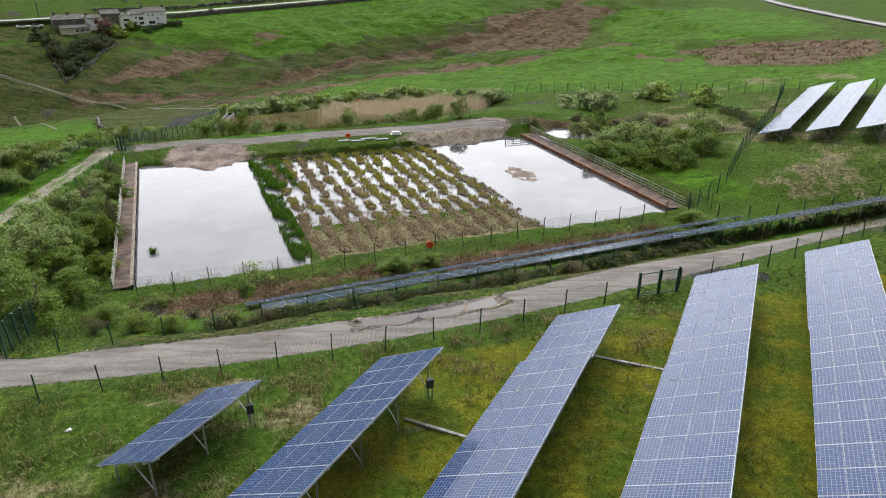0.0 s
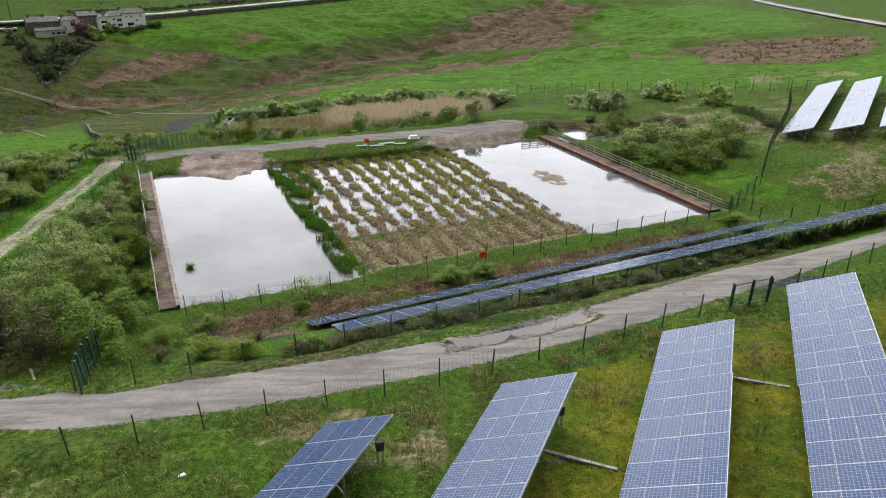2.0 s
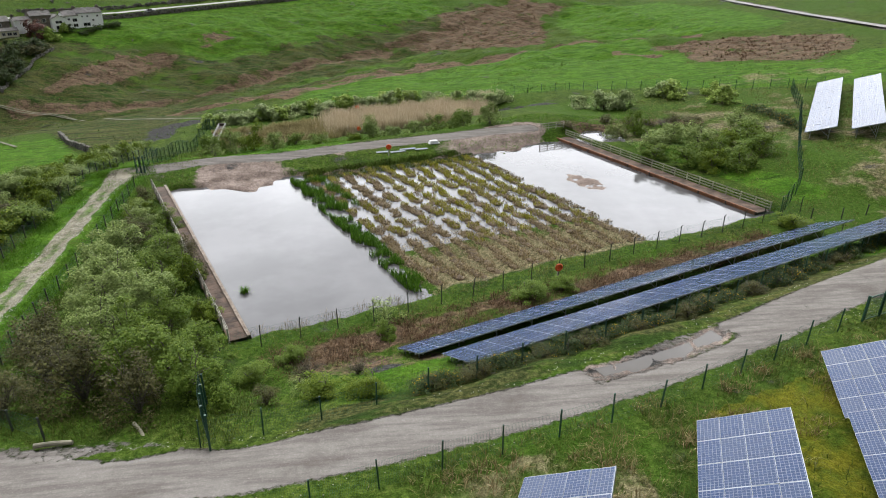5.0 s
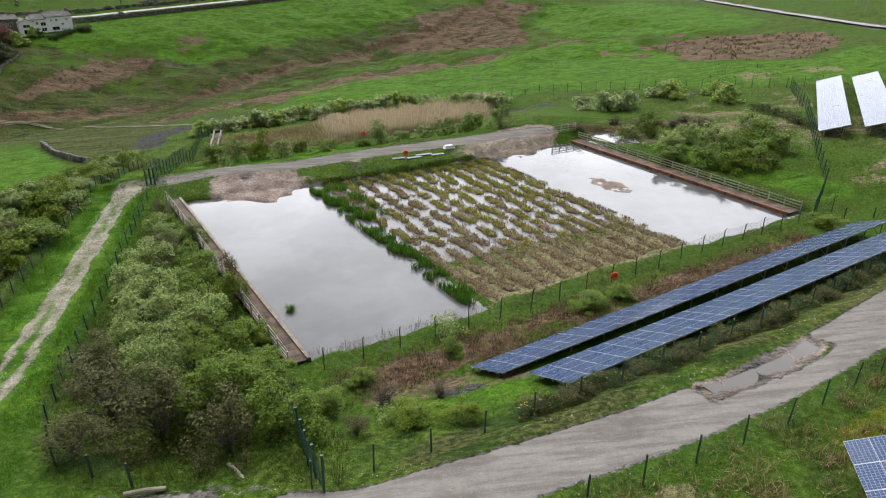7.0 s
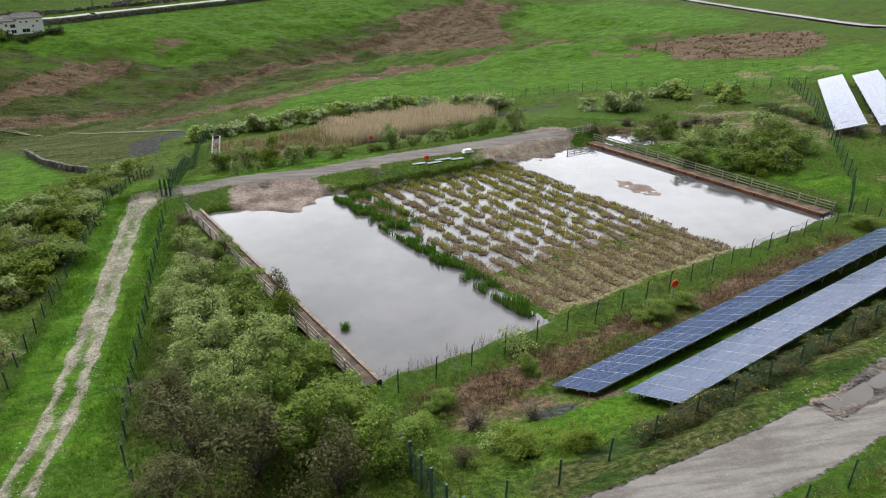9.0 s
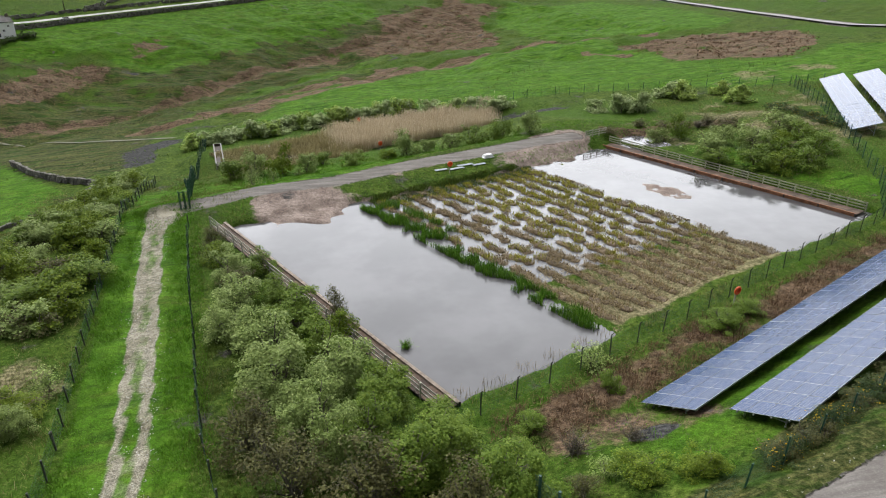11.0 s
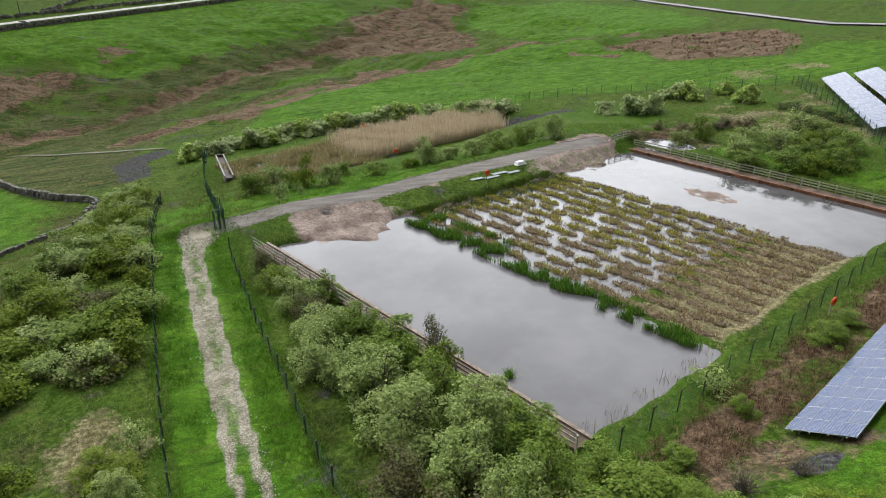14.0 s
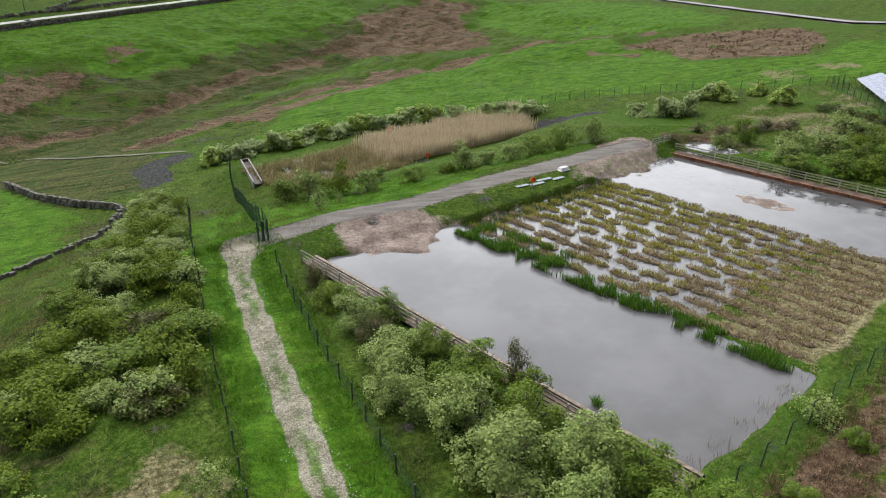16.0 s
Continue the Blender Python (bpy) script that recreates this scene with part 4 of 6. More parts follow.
# ---- timber walkways of the ponds ----
def walkway(a_in, a_out, b0, b1, deck_z, label, rail_mat, wall_mat, kerb_mat, kerb_w, rail_top):
    """A deck along the pond: retaining boards to the water at a_in, a post-and-rail fence on the outer edge at a_out."""
    x, y = from_pond(a_out, b0)
    base = thing("walkway", (x, y, ground_z(x, y)), label, "walkway", "pond walkways")
    inv = base.matrix_world.inverted()

    def at(a, b, z):
        px_, py_ = from_pond(a, b)
        return (px_, py_, z)

    out = 1 if a_out > a_in else -1
    n = int((b1 - b0) / 0.9)
    for i in range(n):
        u, v = b0 + (b1 - b0) * i / n + 0.015, b0 + (b1 - b0) * (i + 1) / n - 0.015
        s = Shape().quadbox([at(a_in + 0.12 * out, u, deck_z - 0.06), at(a_out, u, deck_z - 0.06), at(a_out, v, deck_z - 0.06), at(a_in + 0.12 * out, v, deck_z - 0.06),
                             at(a_in + 0.12 * out, u, deck_z), at(a_out, u, deck_z), at(a_out, v, deck_z), at(a_in + 0.12 * out, v, deck_z)])
        put("deck_board", s.mesh("deck_board", DECK_TIMBER), base, inv)
    for k in range(3):
        z = deck_z + 0.03 - 0.42 * (k + 1)
        s = Shape().bar(at(a_in, b0, z + 0.2), at(a_in, b1, z + 0.2), 0.10, 0.39)
        put("wall_board", s.mesh("wall_board", wall_mat), base, inv)
    s = Shape().bar(at(a_in, b0, deck_z + 0.1), at(a_in, b1, deck_z + 0.1), kerb_w, 0.14)
    put("kerb", s.mesh("kerb", kerb_mat), base, inv)
    m = int((b1 - b0) / 2.0)
    for i in range(m + 1):
        b = b0 + (b1 - b0) * i / m
        s = Shape().bar(at(a_out, b, deck_z - 0.6), at(a_out, b, deck_z + rail_top + 0.07), 0.11)
        put("post", s.mesh("post", rail_mat), base, inv)
        if i % 2 == 0:
            s = Shape().bar(at(a_in - 0.1 * out, b, -0.6), at(a_in - 0.1 * out, b, deck_z + 0.16), 0.12)
            put("pile", s.mesh("pile", DARK_TIMBER), base, inv)
        if i < m:
            c = b0 + (b1 - b0) * (i + 1) / m
            for z in (rail_top * 0.3, rail_top * 0.65, rail_top):
                s = Shape().bar(at(a_out - 0.07 * out, b, deck_z + z), at(a_out - 0.07 * out, c, deck_z + z), 0.04, 0.13)
                put("rail", s.mesh("rail", rail_mat), base, inv)
    return base


walkway(-0.5, -2.0, -0.6, 38.8, 0.55, "muddy brown timber walkway with weathered rails beside the pond", OLD_TIMBER, DARK_TIMBER, BROWN_TIMBER, 0.28, 1.08)
walkway(57.0, 59.2, 2.6, 39.2, 0.25, "ochre stained timber walkway with grey post and rail fence", GREEN_TIMBER, RUST_TIMBER, RUST_TIMBER, 0.18, 0.98)


# ---- plants ----
def raw_mesh(name, verts, quads, material):
    """A mesh of quads from arrays."""
    me = bpy.data.meshes.new(name)
    me.vertices.add(len(verts))
    me.vertices.foreach_set("co", np.asarray(verts, np.float32).ravel())
    me.loops.add(quads.size)
    me.loops.foreach_set("vertex_index", quads.ravel().astype(np.int32))
    me.polygons.add(len(quads))
    me.polygons.foreach_set("loop_start", np.arange(0, quads.size, quads.shape[1], dtype=np.int32))
    me.update(calc_edges=True)
    me.materials.append(material)
    return me


def unit(v):
    return v / np.maximum(np.linalg.norm(v, axis=-1, keepdims=True), 1e-6)


def leaves(name, centres, size, material, rng, normals, slim=0.55):
    """One lozenge leaf at each centre, facing more or less along its normal."""
    n = len(centres)
    face = unit(unit(normals) + rng.normal(size=(n, 3)) * 0.32)
    d = unit(np.cross(face, rng.normal(size=(n, 3))))
    side = np.cross(face, d)
    s = size * rng.uniform(0.6, 1.35, (n, 1))
    v = np.stack([centres - d * s / 2, centres + side * s * slim / 2, centres + d * s / 2, centres - side * s * slim / 2], 1).reshape(-1, 3)
    return raw_mesh(name, v, np.arange(4 * n).reshape(n, 4), material)


def blades(name, roots, height, width, material, rng, lean=0.35, short=False):
    """Grass blades, each a tapering strip bent at the middle, or straight for short turf."""
    n = len(roots)
    w = rng.uniform(0, 6.283, n)
    out = np.stack([np.cos(w), np.sin(w), np.zeros(n)], -1)
    side = np.stack([-np.sin(w), np.cos(w), np.zeros(n)], -1)
    h = (height * rng.uniform(0.55, 1.3, n))[:, None]
    k = lean * rng.uniform(0.2, 1.4, (n, 1))
    wide = width * rng.uniform(0.7, 1.3, (n, 1))
    mid = roots + (0, 0, 1) * h * 0.6 + out * h * k * 0.35
    tip = roots + (0, 0, 1) * h * (1 - 0.25 * k) + out * h * k
    if short:
        v = np.stack([roots - side * wide / 2, roots + side * wide / 2, tip + side * wide * 0.2, tip - side * wide * 0.2], 1).reshape(-1, 3)
        return raw_mesh(name, v, np.arange(4 * n).reshape(n, 4), material)
    v = np.stack([roots - side * wide / 2, roots + side * wide / 2, mid + side * wide * 0.4, mid - side * wide * 0.4, tip + side * wide * 0.08, tip - side * wide * 0.08], 1).reshape(-1, 3)
    i = np.arange(n)[:, None] * 6
    q = np.concatenate([i + (0, 1, 2, 3), i + (3, 2, 4, 5)], 0)
    return raw_mesh(name, v, q, material)


LEAF_PALE = foliage("willow_leaf_pale", (0.118, 0.165, 0.0402), (0.205, 0.275, 0.0742), (0.332, 0.402, 0.14))
LEAF_GREEN = foliage("willow_leaf_green", (0.0629, 0.111, 0.00963), (0.114, 0.177, 0.0193), (0.193, 0.259, 0.0407))
LEAF_LIME = foliage("hawthorn_leaf", (0.0592, 0.101, 0.00632), (0.118, 0.172, 0.0127), (0.213, 0.268, 0.0237))
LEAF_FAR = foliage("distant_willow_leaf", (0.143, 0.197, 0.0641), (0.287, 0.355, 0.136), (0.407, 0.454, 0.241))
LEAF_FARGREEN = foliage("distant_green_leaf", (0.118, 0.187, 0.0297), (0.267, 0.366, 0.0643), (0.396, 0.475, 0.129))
LEAF_DARK = foliage("dark_leaf", (0.0172, 0.0361, 0.0086), (0.043, 0.0688, 0.0172), (0.0774, 0.0989, 0.0258))
LEAF_BROWN = foliage("budding_leaf", (0.0451, 0.0451, 0.0157), (0.0903, 0.0875, 0.0271), (0.139, 0.144, 0.0482))
LEAF_RED = foliage("copper_leaf", (0.0688, 0.0301, 0.0258), (0.146, 0.0645, 0.0473), (0.189, 0.0946, 0.0602))
LEAF_YELLOW = foliage("iris_leaf", (0.155, 0.159, 0.0144), (0.327, 0.318, 0.0289), (0.444, 0.414, 0.0578))
BLOOM = foliage("gorse_flower", (0.43, 0.258, 0.0086), (0.559, 0.361, 0.0129), (0.645, 0.43, 0.0258))
BLADE_GREEN = foliage("grass_blade", (0.0365, 0.0694, 0.00731), (0.0804, 0.121, 0.0161), (0.154, 0.146, 0.0512), 0.6)
BLADE_LUSH = foliage("lush_blade", (0.0426, 0.123, 0.00473), (0.0942, 0.213, 0.0114), (0.142, 0.265, 0.0237), 0.55)
BLADE_ROUGH = foliage("rough_blade", (0.0688, 0.0946, 0.0172), (0.155, 0.15, 0.0473), (0.292, 0.258, 0.138), 0.7)
BLADE_REED = foliage("reed_stem", (0.396, 0.327, 0.215), (0.585, 0.499, 0.353), (0.688, 0.611, 0.473), 0.7, 0.25)
BLADE_BROWN = foliage("bracken_frond", (0.053, 0.0318, 0.0181), (0.128, 0.0795, 0.0439), (0.227, 0.159, 0.0906), 0.8, 0.2)
BLADE_SEDGE = foliage("sedge_blade", (0.094, 0.0731, 0.0297), (0.217, 0.163, 0.0742), (0.396, 0.307, 0.183), 0.7, 0.2)
BLADE_RUSH = foliage("rush_blade", (0.0344, 0.0989, 0.00688), (0.086, 0.189, 0.0138), (0.163, 0.267, 0.0387), 0.5, 0.3)
PEAT = weathered("peaty_tussock", (0.06, 0.044, 0.029), (0.17, 0.125, 0.08), 0.95, 0.0, 2.0, 0.8)

PLANT_KINDS = {
    # leaf material, leaf size, leaves, limb count, squat, label, category
    "pale": (LEAF_PALE, 0.13, 6600, 6, 1.2, "willow bush with pale silvery green leaves", "bush"),
    "green": (LEAF_GREEN, 0.13, 6600, 6, 1.2, "willow bush with fresh green leaves", "bush"),
    "lime": (LEAF_LIME, 0.13, 6200, 7, 1.0, "spreading hawthorn bush with yellowish green leaves", "bush"),
    "dark": (LEAF_DARK, 0.24, 1100, 3, 0.7, "dense dark evergreen bush", "bush"),
    "brown": (LEAF_BROWN, 0.12, 3000, 16, 1.15, "twiggy brown tree just coming into leaf", "tree"),
    "red": (LEAF_RED, 0.24, 1600, 6, 0.8, "copper leaved garden tree", "tree"),
    "bare": (LEAF_BROWN, 0.09, 300, 34, 0.6, "bare grey tangle of dead branches", "shrub"),
    "gorse": (LEAF_DARK, 0.22, 1300, 3, 0.7, "dark gorse bush with yellow flowers", "bush"),
    "small": (LEAF_PALE, 0.17, 900, 4, 0.9, "small pale green willow sapling", "bush"),
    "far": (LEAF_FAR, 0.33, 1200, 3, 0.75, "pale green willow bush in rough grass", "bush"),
    "slope_lime": (LEAF_LIME, 0.165, 2900, 4, 0.6, "spreading hawthorn bush with yellowish green leaves", "bush"),
    "slope_green": (LEAF_GREEN, 0.17, 2900, 4, 0.9, "willow bush with fresh green leaves", "bush"),
    "slope_pale": (LEAF_PALE, 0.17, 2900, 4, 0.9, "willow bush with pale silvery green leaves", "bush"),
    "slope_brown": (LEAF_BROWN, 0.16, 1500, 8, 0.75, "twiggy brown bush just coming into leaf", "bush"),
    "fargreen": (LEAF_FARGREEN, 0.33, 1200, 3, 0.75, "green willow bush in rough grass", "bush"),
}
plant_cache = {}


def build_plant(kind, variant):
    """A bush about four metres wide and as high as it is squat, standing at the origin."""
    leaf, size, count, limbs, squat, label, category = PLANT_KINDS[kind]
    rng = np.random.default_rng(sum(map(ord, kind)) * 7 + variant)
    base = thing({"tree": "tree", "shrub": "shrub"}.get(category, "bush"), (0, 0, 0), label, category)
    s = Shape()
    tips = []
    for i in range(limbs):
        w, out = rng.uniform(0, 6.28), rng.uniform(0.4, 1.5)
        p, top = Vector((0, 0, -0.1)), rng.uniform(1.1, 2.6) * squat * 1.25
        pts, radii, q = [p], [0.085 if limbs < 12 else 0.05], p
        for k in range(1, 5):
            f = k / 4
            q = Vector((math.cos(w) * out * f ** 1.3 + rng.normal() * 0.09, math.sin(w) * out * f ** 1.3 + rng.normal() * 0.09, top * f))
            pts.append(q)
            radii.append(radii[0] * (1 - 0.85 * f))
        s.tube(pts, radii, 5)
        tips.append(np.array(q))
        for _ in range(3 if limbs < 5 else 5):
            f = rng.integers(1, 4)
            a0 = pts[f]
            e = a0 + Vector((rng.normal() * 0.5, rng.normal() * 0.5, rng.uniform(0.1, 0.8)))
            m = (a0 + e) / 2 + Vector((rng.normal() * 0.08, rng.normal() * 0.08, 0.05))
            s.tube([a0, m, e], [radii[f] * 0.6, radii[f] * 0.4, 0.006], 3)
            tips.append(np.array(e))
    put("trunk", s.mesh("trunk", BARK, True), base, None, "grey forked stems")
    # crown: rounded boughs on an uneven dome, thick with leaves on top and outside, with gaps between them
    n_bough = 24
    d = unit(rng.normal(size=(n_bough, 3)) + (0, 0, 0.45))
    d[:, 2] = np.abs(d[:, 2]) * 1.15 - 0.28
    r = rng.uniform(0.5, 1.08, (n_bough, 1)) * (1 + 0.24 * np.sin(3 * np.arctan2(d[:, 1:2], d[:, :1]) + variant * 2))
    c = d * r * (1.7, 1.7, 1.95 * squat) + (0, 0, 0.88 * squat)
    c[:7, 2] = rng.uniform(0.25, 0.6, 7)
    c = np.concatenate([c, np.array(tips)[rng.integers(0, len(tips), 12)]])
    size_of = rng.uniform(0.3, 0.7, len(c))
    which = rng.choice(len(c), count, p=size_of ** 2 / np.sum(size_of ** 2))
    away = unit(rng.normal(size=(count, 3)) + unit(c[which] * (1, 1, 0.4)) * 0.55 + (0, 0, 0.5))
    depth = np.where(rng.random((count, 1)) < 0.82, rng.normal(1.0, 0.08, (count, 1)), rng.uniform(0.3, 0.9, (count, 1)))
    ragged = 1 + 0.22 * np.sin(away[:, :1] * 9 + which[:, None]) * np.sin(away[:, 1:2] * 8 + 2 * which[:, None])
    flat = 0.55 if "lime" in kind else 0.85
    pos = c[which] + away * size_of[which][:, None] * depth * ragged * (1.15, 1.15, flat)
    pos[:, 2] = np.maximum(pos[:, 2], 0.08)
    put("crown", leaves("crown", pos, np.where(depth < 0.8, 1.6 * size, size), leaf, rng, away * 0.7 + (0, 0, 0.75), 0.75 if kind != "gorse" else 0.35), base)
    if kind == "gorse":
        pick = rng.integers(0, count, 45) if variant != 1 else rng.integers(0, count, 110)
        tagged(put("bloom", leaves("bloom", pos[pick] + (0, 0, 0.06), 0.14, BLOOM, rng, away[pick] + (0, 0, 0.5), 0.8), base, None, "yellow flowers"), kind="stuff")
    return base


def plant(kind, x, y, width, height=None, group=""):
    """Sets a bush so wide and so high on the ground."""
    rnd = random.Random(int(x * 131 + y * 17))
    variant = rnd.randrange(3)
    squat = PLANT_KINDS[kind][4]
    k = width / 3.9
    kz = (height or width * squat * 0.85) / (3.3 * squat)
    m = Matrix.Translation((x, y, ground_z(x, y) - 0.05)) @ Matrix.Rotation(rnd.uniform(0, 6.28), 4, "Z") @ Matrix.Diagonal((k * rnd.uniform(0.9, 1.12), k, kz, 1))
    key = (kind, variant)
    if key not in plant_cache:
        ob = plant_cache[key] = build_plant(kind, variant)
        ob.matrix_basis = m
    else:
        ref = plant_cache[key]
        keep = ref.matrix_basis.copy()
        ref.matrix_basis = Matrix.Identity(4)
        ob = copy_thing(ref, m)
        ref.matrix_basis = keep
    if group:
        tagged(ob, group=group)
    return ob


# belt of willows between the pond walkway and the grass track
BELT = "willows beside the pond"
for kind, x, y, w, h in (
        ("brown", -47.2, 80.5, 2.6, 2.4), ("lime", -46.6, 76.5, 3.2, 2.4), ("pale", -45.0, 72.5, 4.0, 3.3), ("green", -42.2, 73.0, 3.2, 2.6), ("brown", -43.8, 69.0, 3.2, 2.6),
        ("pale", -44.0, 65.2, 4.4, 3.8), ("green", -40.6, 67.0, 3.8, 3.0), ("pale", -44.2, 60.4, 4.6, 4.2), ("green", -39.4, 61.5, 4.6, 3.8), ("pale", -41.2, 57.0, 4.6, 4.6),
        ("lime", -36.6, 59.2, 3.4, 3.6), ("brown", -36.2, 61.0, 2.4, 4.6), ("green", -37.4, 55.8, 4.4, 4.0), ("pale", -40.6, 52.6, 4.8, 4.8)):
    plant(kind, x, y, w, h, BELT)
for kind, x, y, w, h in (
        ("pale", -36.8, 51.2, 4.8, 4.4), ("lime", -33.4, 53.2, 2.6, 2.2), ("green", -34.4, 48.6, 4.2, 3.6), ("brown", -42.2, 46.8, 4.2, 3.6), ("pale", -38.6, 47.2, 4.2, 4.4),
        ("green", -35.6, 44.2, 4.6, 4.4), ("green", -31.0, 45.6, 3.8, 3.0), ("green", -31.8, 41.4, 4.8, 4.0), ("brown", -39.8, 42.0, 4.6, 4.0), ("brown", -36.2, 39.2, 4.8, 4.6),
        ("brown", -32.2, 37.2, 4.2, 3.8), ("green", -29.6, 39.0, 4.4, 3.8), ("brown", -40.4, 38.6, 3.6, 3.0), ("green", -27.6, 43.6, 3.0, 2.2)):
    plant(kind, x, y, w, h, BELT)
for kind, x, y, w, h in (
        ("green", -34.2, 40.6, 4.2, 4.4), ("pale", -37.6, 43.6, 3.6, 4.6), ("bare", -24.0, 43.6, 3.6, 1.6), ("bare", -20.4, 43.4, 2.6, 1.1), ("lime", -22.2, 39.2, 3.0, 1.7), ("lime", -19.4, 38.4, 2.6, 1.6), ("brown", -25.6, 39.0, 2.0, 1.5),
        ("green", -25.6, 47.0, 2.4, 1.4), ("green", -18.6, 50.0, 2.0, 1.5), ("small", -23.6, 40.6, 1.8, 1.3), ("green", -6.6, 55.2, 3.4, 1.7), ("green", -3.4, 56.2, 2.6, 1.3), ("lime", 24.5, 68.6, 4.0, 1.7), ("bare", -41.8, 50.0, 2.0, 0.9), ("small", -18.7, 52.6, 2.8, 1.9)):
    plant(kind, x, y, w, h, "bushes on the bank")
# gorse along the fence of the gravel track
rnd = random.Random(11)
for i, (x, y, w) in enumerate(along([(-16.2, 37.2), (-12.6, 38.6), (-9.6, 39.7), (-6, 41.1), (-2.4, 42.4), (6, 46.6), (16, 52.2), (26, 58.2), (44, 67.6)], 0.95)):
    plant(rnd.choice(("gorse", "gorse", "gorse", "gorse", "slope_brown", "slope_brown")), x + rnd.uniform(-0.4, 0.4), y + rnd.uniform(-0.3, 0.4), rnd.uniform(1.5, 2.8), rnd.uniform(0.7, 1.35), "gorse beside the track")
for x, y, w in along([(41.7, 114.2), (43.1, 109.7), (42.7, 102.4), (41.8, 98.5)], 1.5):
    plant("gorse", x + rnd.uniform(-0.5, 0.5), y + rnd.uniform(-0.6, 0.6), rnd.uniform(1.8, 2.8), 1.3, "gorse beside the far fence")
# slope left of the grass track
for i in range(104):
    v = rnd.random()
    y = 56 + 70 * v ** 1.25
    off = rnd.uniform(1.6, 6 + 11 * (1 - v))
    if y < 66 and off < 9 and rnd.random() < 0.75:
        continue
    plant("slope_" + (rnd.choice(("lime", "lime", "lime", "green", "pale", "brown")) if y < 105 else rnd.choice(("pale", "green", "lime"))), -54.2 - (y - 56) * 0.095 - off, y, rnd.uniform(3.0, 5.4), rnd.uniform(1.6, 2.8), "bushes on the slope")
for kind, x, y, w, h in (("small", -55.6, 57.0, 2.4, 2.0), ("pale", -56.4, 52.4, 2.4, 2.2), ("lime", -57.2, 54.6, 3.6, 2.0), ("lime", -60.6, 50.5, 4.0, 2.2)):
    plant(kind, x, y, w, h, "bushes on the slope")
for i in range(17):
    y = 94 + 2.1 * i
    plant(rnd.choice(("slope_pale", "slope_green", "slope_lime")), -54.2 - (y - 56) * 0.095 - rnd.uniform(1.8, 4.2), y, rnd.uniform(3.2, 4.4), rnd.uniform(2.0, 2.9), "bushes on the slope")
# bushes round the reed bed and behind the far walkway
for kind, x, y, w, h in (
        ("slope_green", -47.5, 110.2, 4.5, 3.6), ("slope_pale", -44.4, 110.6, 4.4, 4.2), ("small", -44.1, 100.9, 3.0, 2.9), ("small", -41.6, 102.6, 1.5, 1.8), ("slope_lime", -40.5, 109.3, 4.4, 3.7), ("slope_pale", -37.1, 108.2, 3.9, 3.4), ("slope_green", -34.6, 113.8, 3.2, 2.4),
        ("slope_green", -30.2, 110.0, 3.8, 2.4), ("slope_lime", -24.7, 112.4, 2.7, 1.6), ("slope_pale", -21.8, 113.0, 5.0, 4.4), ("slope_pale", -18.4, 113.6, 3.2, 2.4), ("slope_pale", -15.0, 112.6, 4.0, 2.9), ("slope_green", -11.2, 112.8, 4.4, 3.2), ("slope_green", -7.0, 112.0, 4.6, 3.8), ("slope_pale", -2.7, 110.8, 4.2, 4.0)):
    plant(kind, x, y, w, h, "willows by the reed bed")
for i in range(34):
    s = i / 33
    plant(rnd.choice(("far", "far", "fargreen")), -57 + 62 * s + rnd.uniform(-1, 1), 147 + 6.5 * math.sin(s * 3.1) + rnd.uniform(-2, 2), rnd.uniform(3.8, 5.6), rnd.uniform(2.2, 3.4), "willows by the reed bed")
for kind, x, y, w, h in (
        ("slope_pale", 15.4, 106.1, 3.3, 2.5), ("slope_green", 18.3, 105.2, 3.3, 3.5), ("slope_pale", 18.3, 97.0, 5.2, 3.0), ("slope_green", 17.1, 92.8, 4.2, 2.0), ("slope_pale", 21.8, 99.6, 3.6, 3.0), ("slope_green", 20.6, 89.4, 4.9, 2.8), ("slope_pale", 24.1, 95.6, 5.2, 3.5),
        ("slope_lime", 22.6, 86.9, 4.4, 2.4), ("slope_green", 26.2, 86.6, 4.8, 2.8), ("slope_pale", 32.7, 101.1, 5.6, 3.0), ("slope_green", 31.3, 94.2, 4.4, 3.0), ("slope_green", 30.5, 90.4, 4.2, 2.7), ("slope_lime", 27.9, 94.8, 3.5, 2.3), ("slope_green", 25.4, 91.5, 4.2, 2.7)):
    plant(kind, x + 1.3, y + 0.5, w * 1.08, h * 1.15, "willows behind the far walkway")
for kind, x, y, w, h in (
        ("far", 17.1, 129.4, 4.5, 2.4), ("far", 20.9, 126.6, 5.0, 3.3), ("far", 23.7, 125.3, 4.4, 3.5), ("far", 33.4, 132.7, 4.8, 3.2), ("fargreen", 35.3, 129.7, 5.3, 3.1), ("fargreen", 40.7, 121.0, 5.0, 3.0), ("fargreen", 42.5, 129.0, 3.6, 2.3), ("bare", 25.5, 109.4, 4.4, 1.5), ("slope_brown", 17.5, 113.2, 3.4, 1.5), ("slope_brown", 20.6, 111.6, 3.2, 1.4), ("slope_brown", 23.4, 110.6, 3.0, 1.3), ("slope_brown", 27.6, 109.8, 4.0, 2.0), ("slope_brown", 29.6, 107.4, 3.2, 1.8), ("slope_brown", 9.6, 109.0, 3.0, 1.4), ("slope_brown", 36.4, 100.6, 2.8, 1.6)):
    plant(kind, x, y, w, h, "bushes on the far field")


def stuff(name, me, label, category):
    return tagged(new(name, me), label, category, kind="stuff")


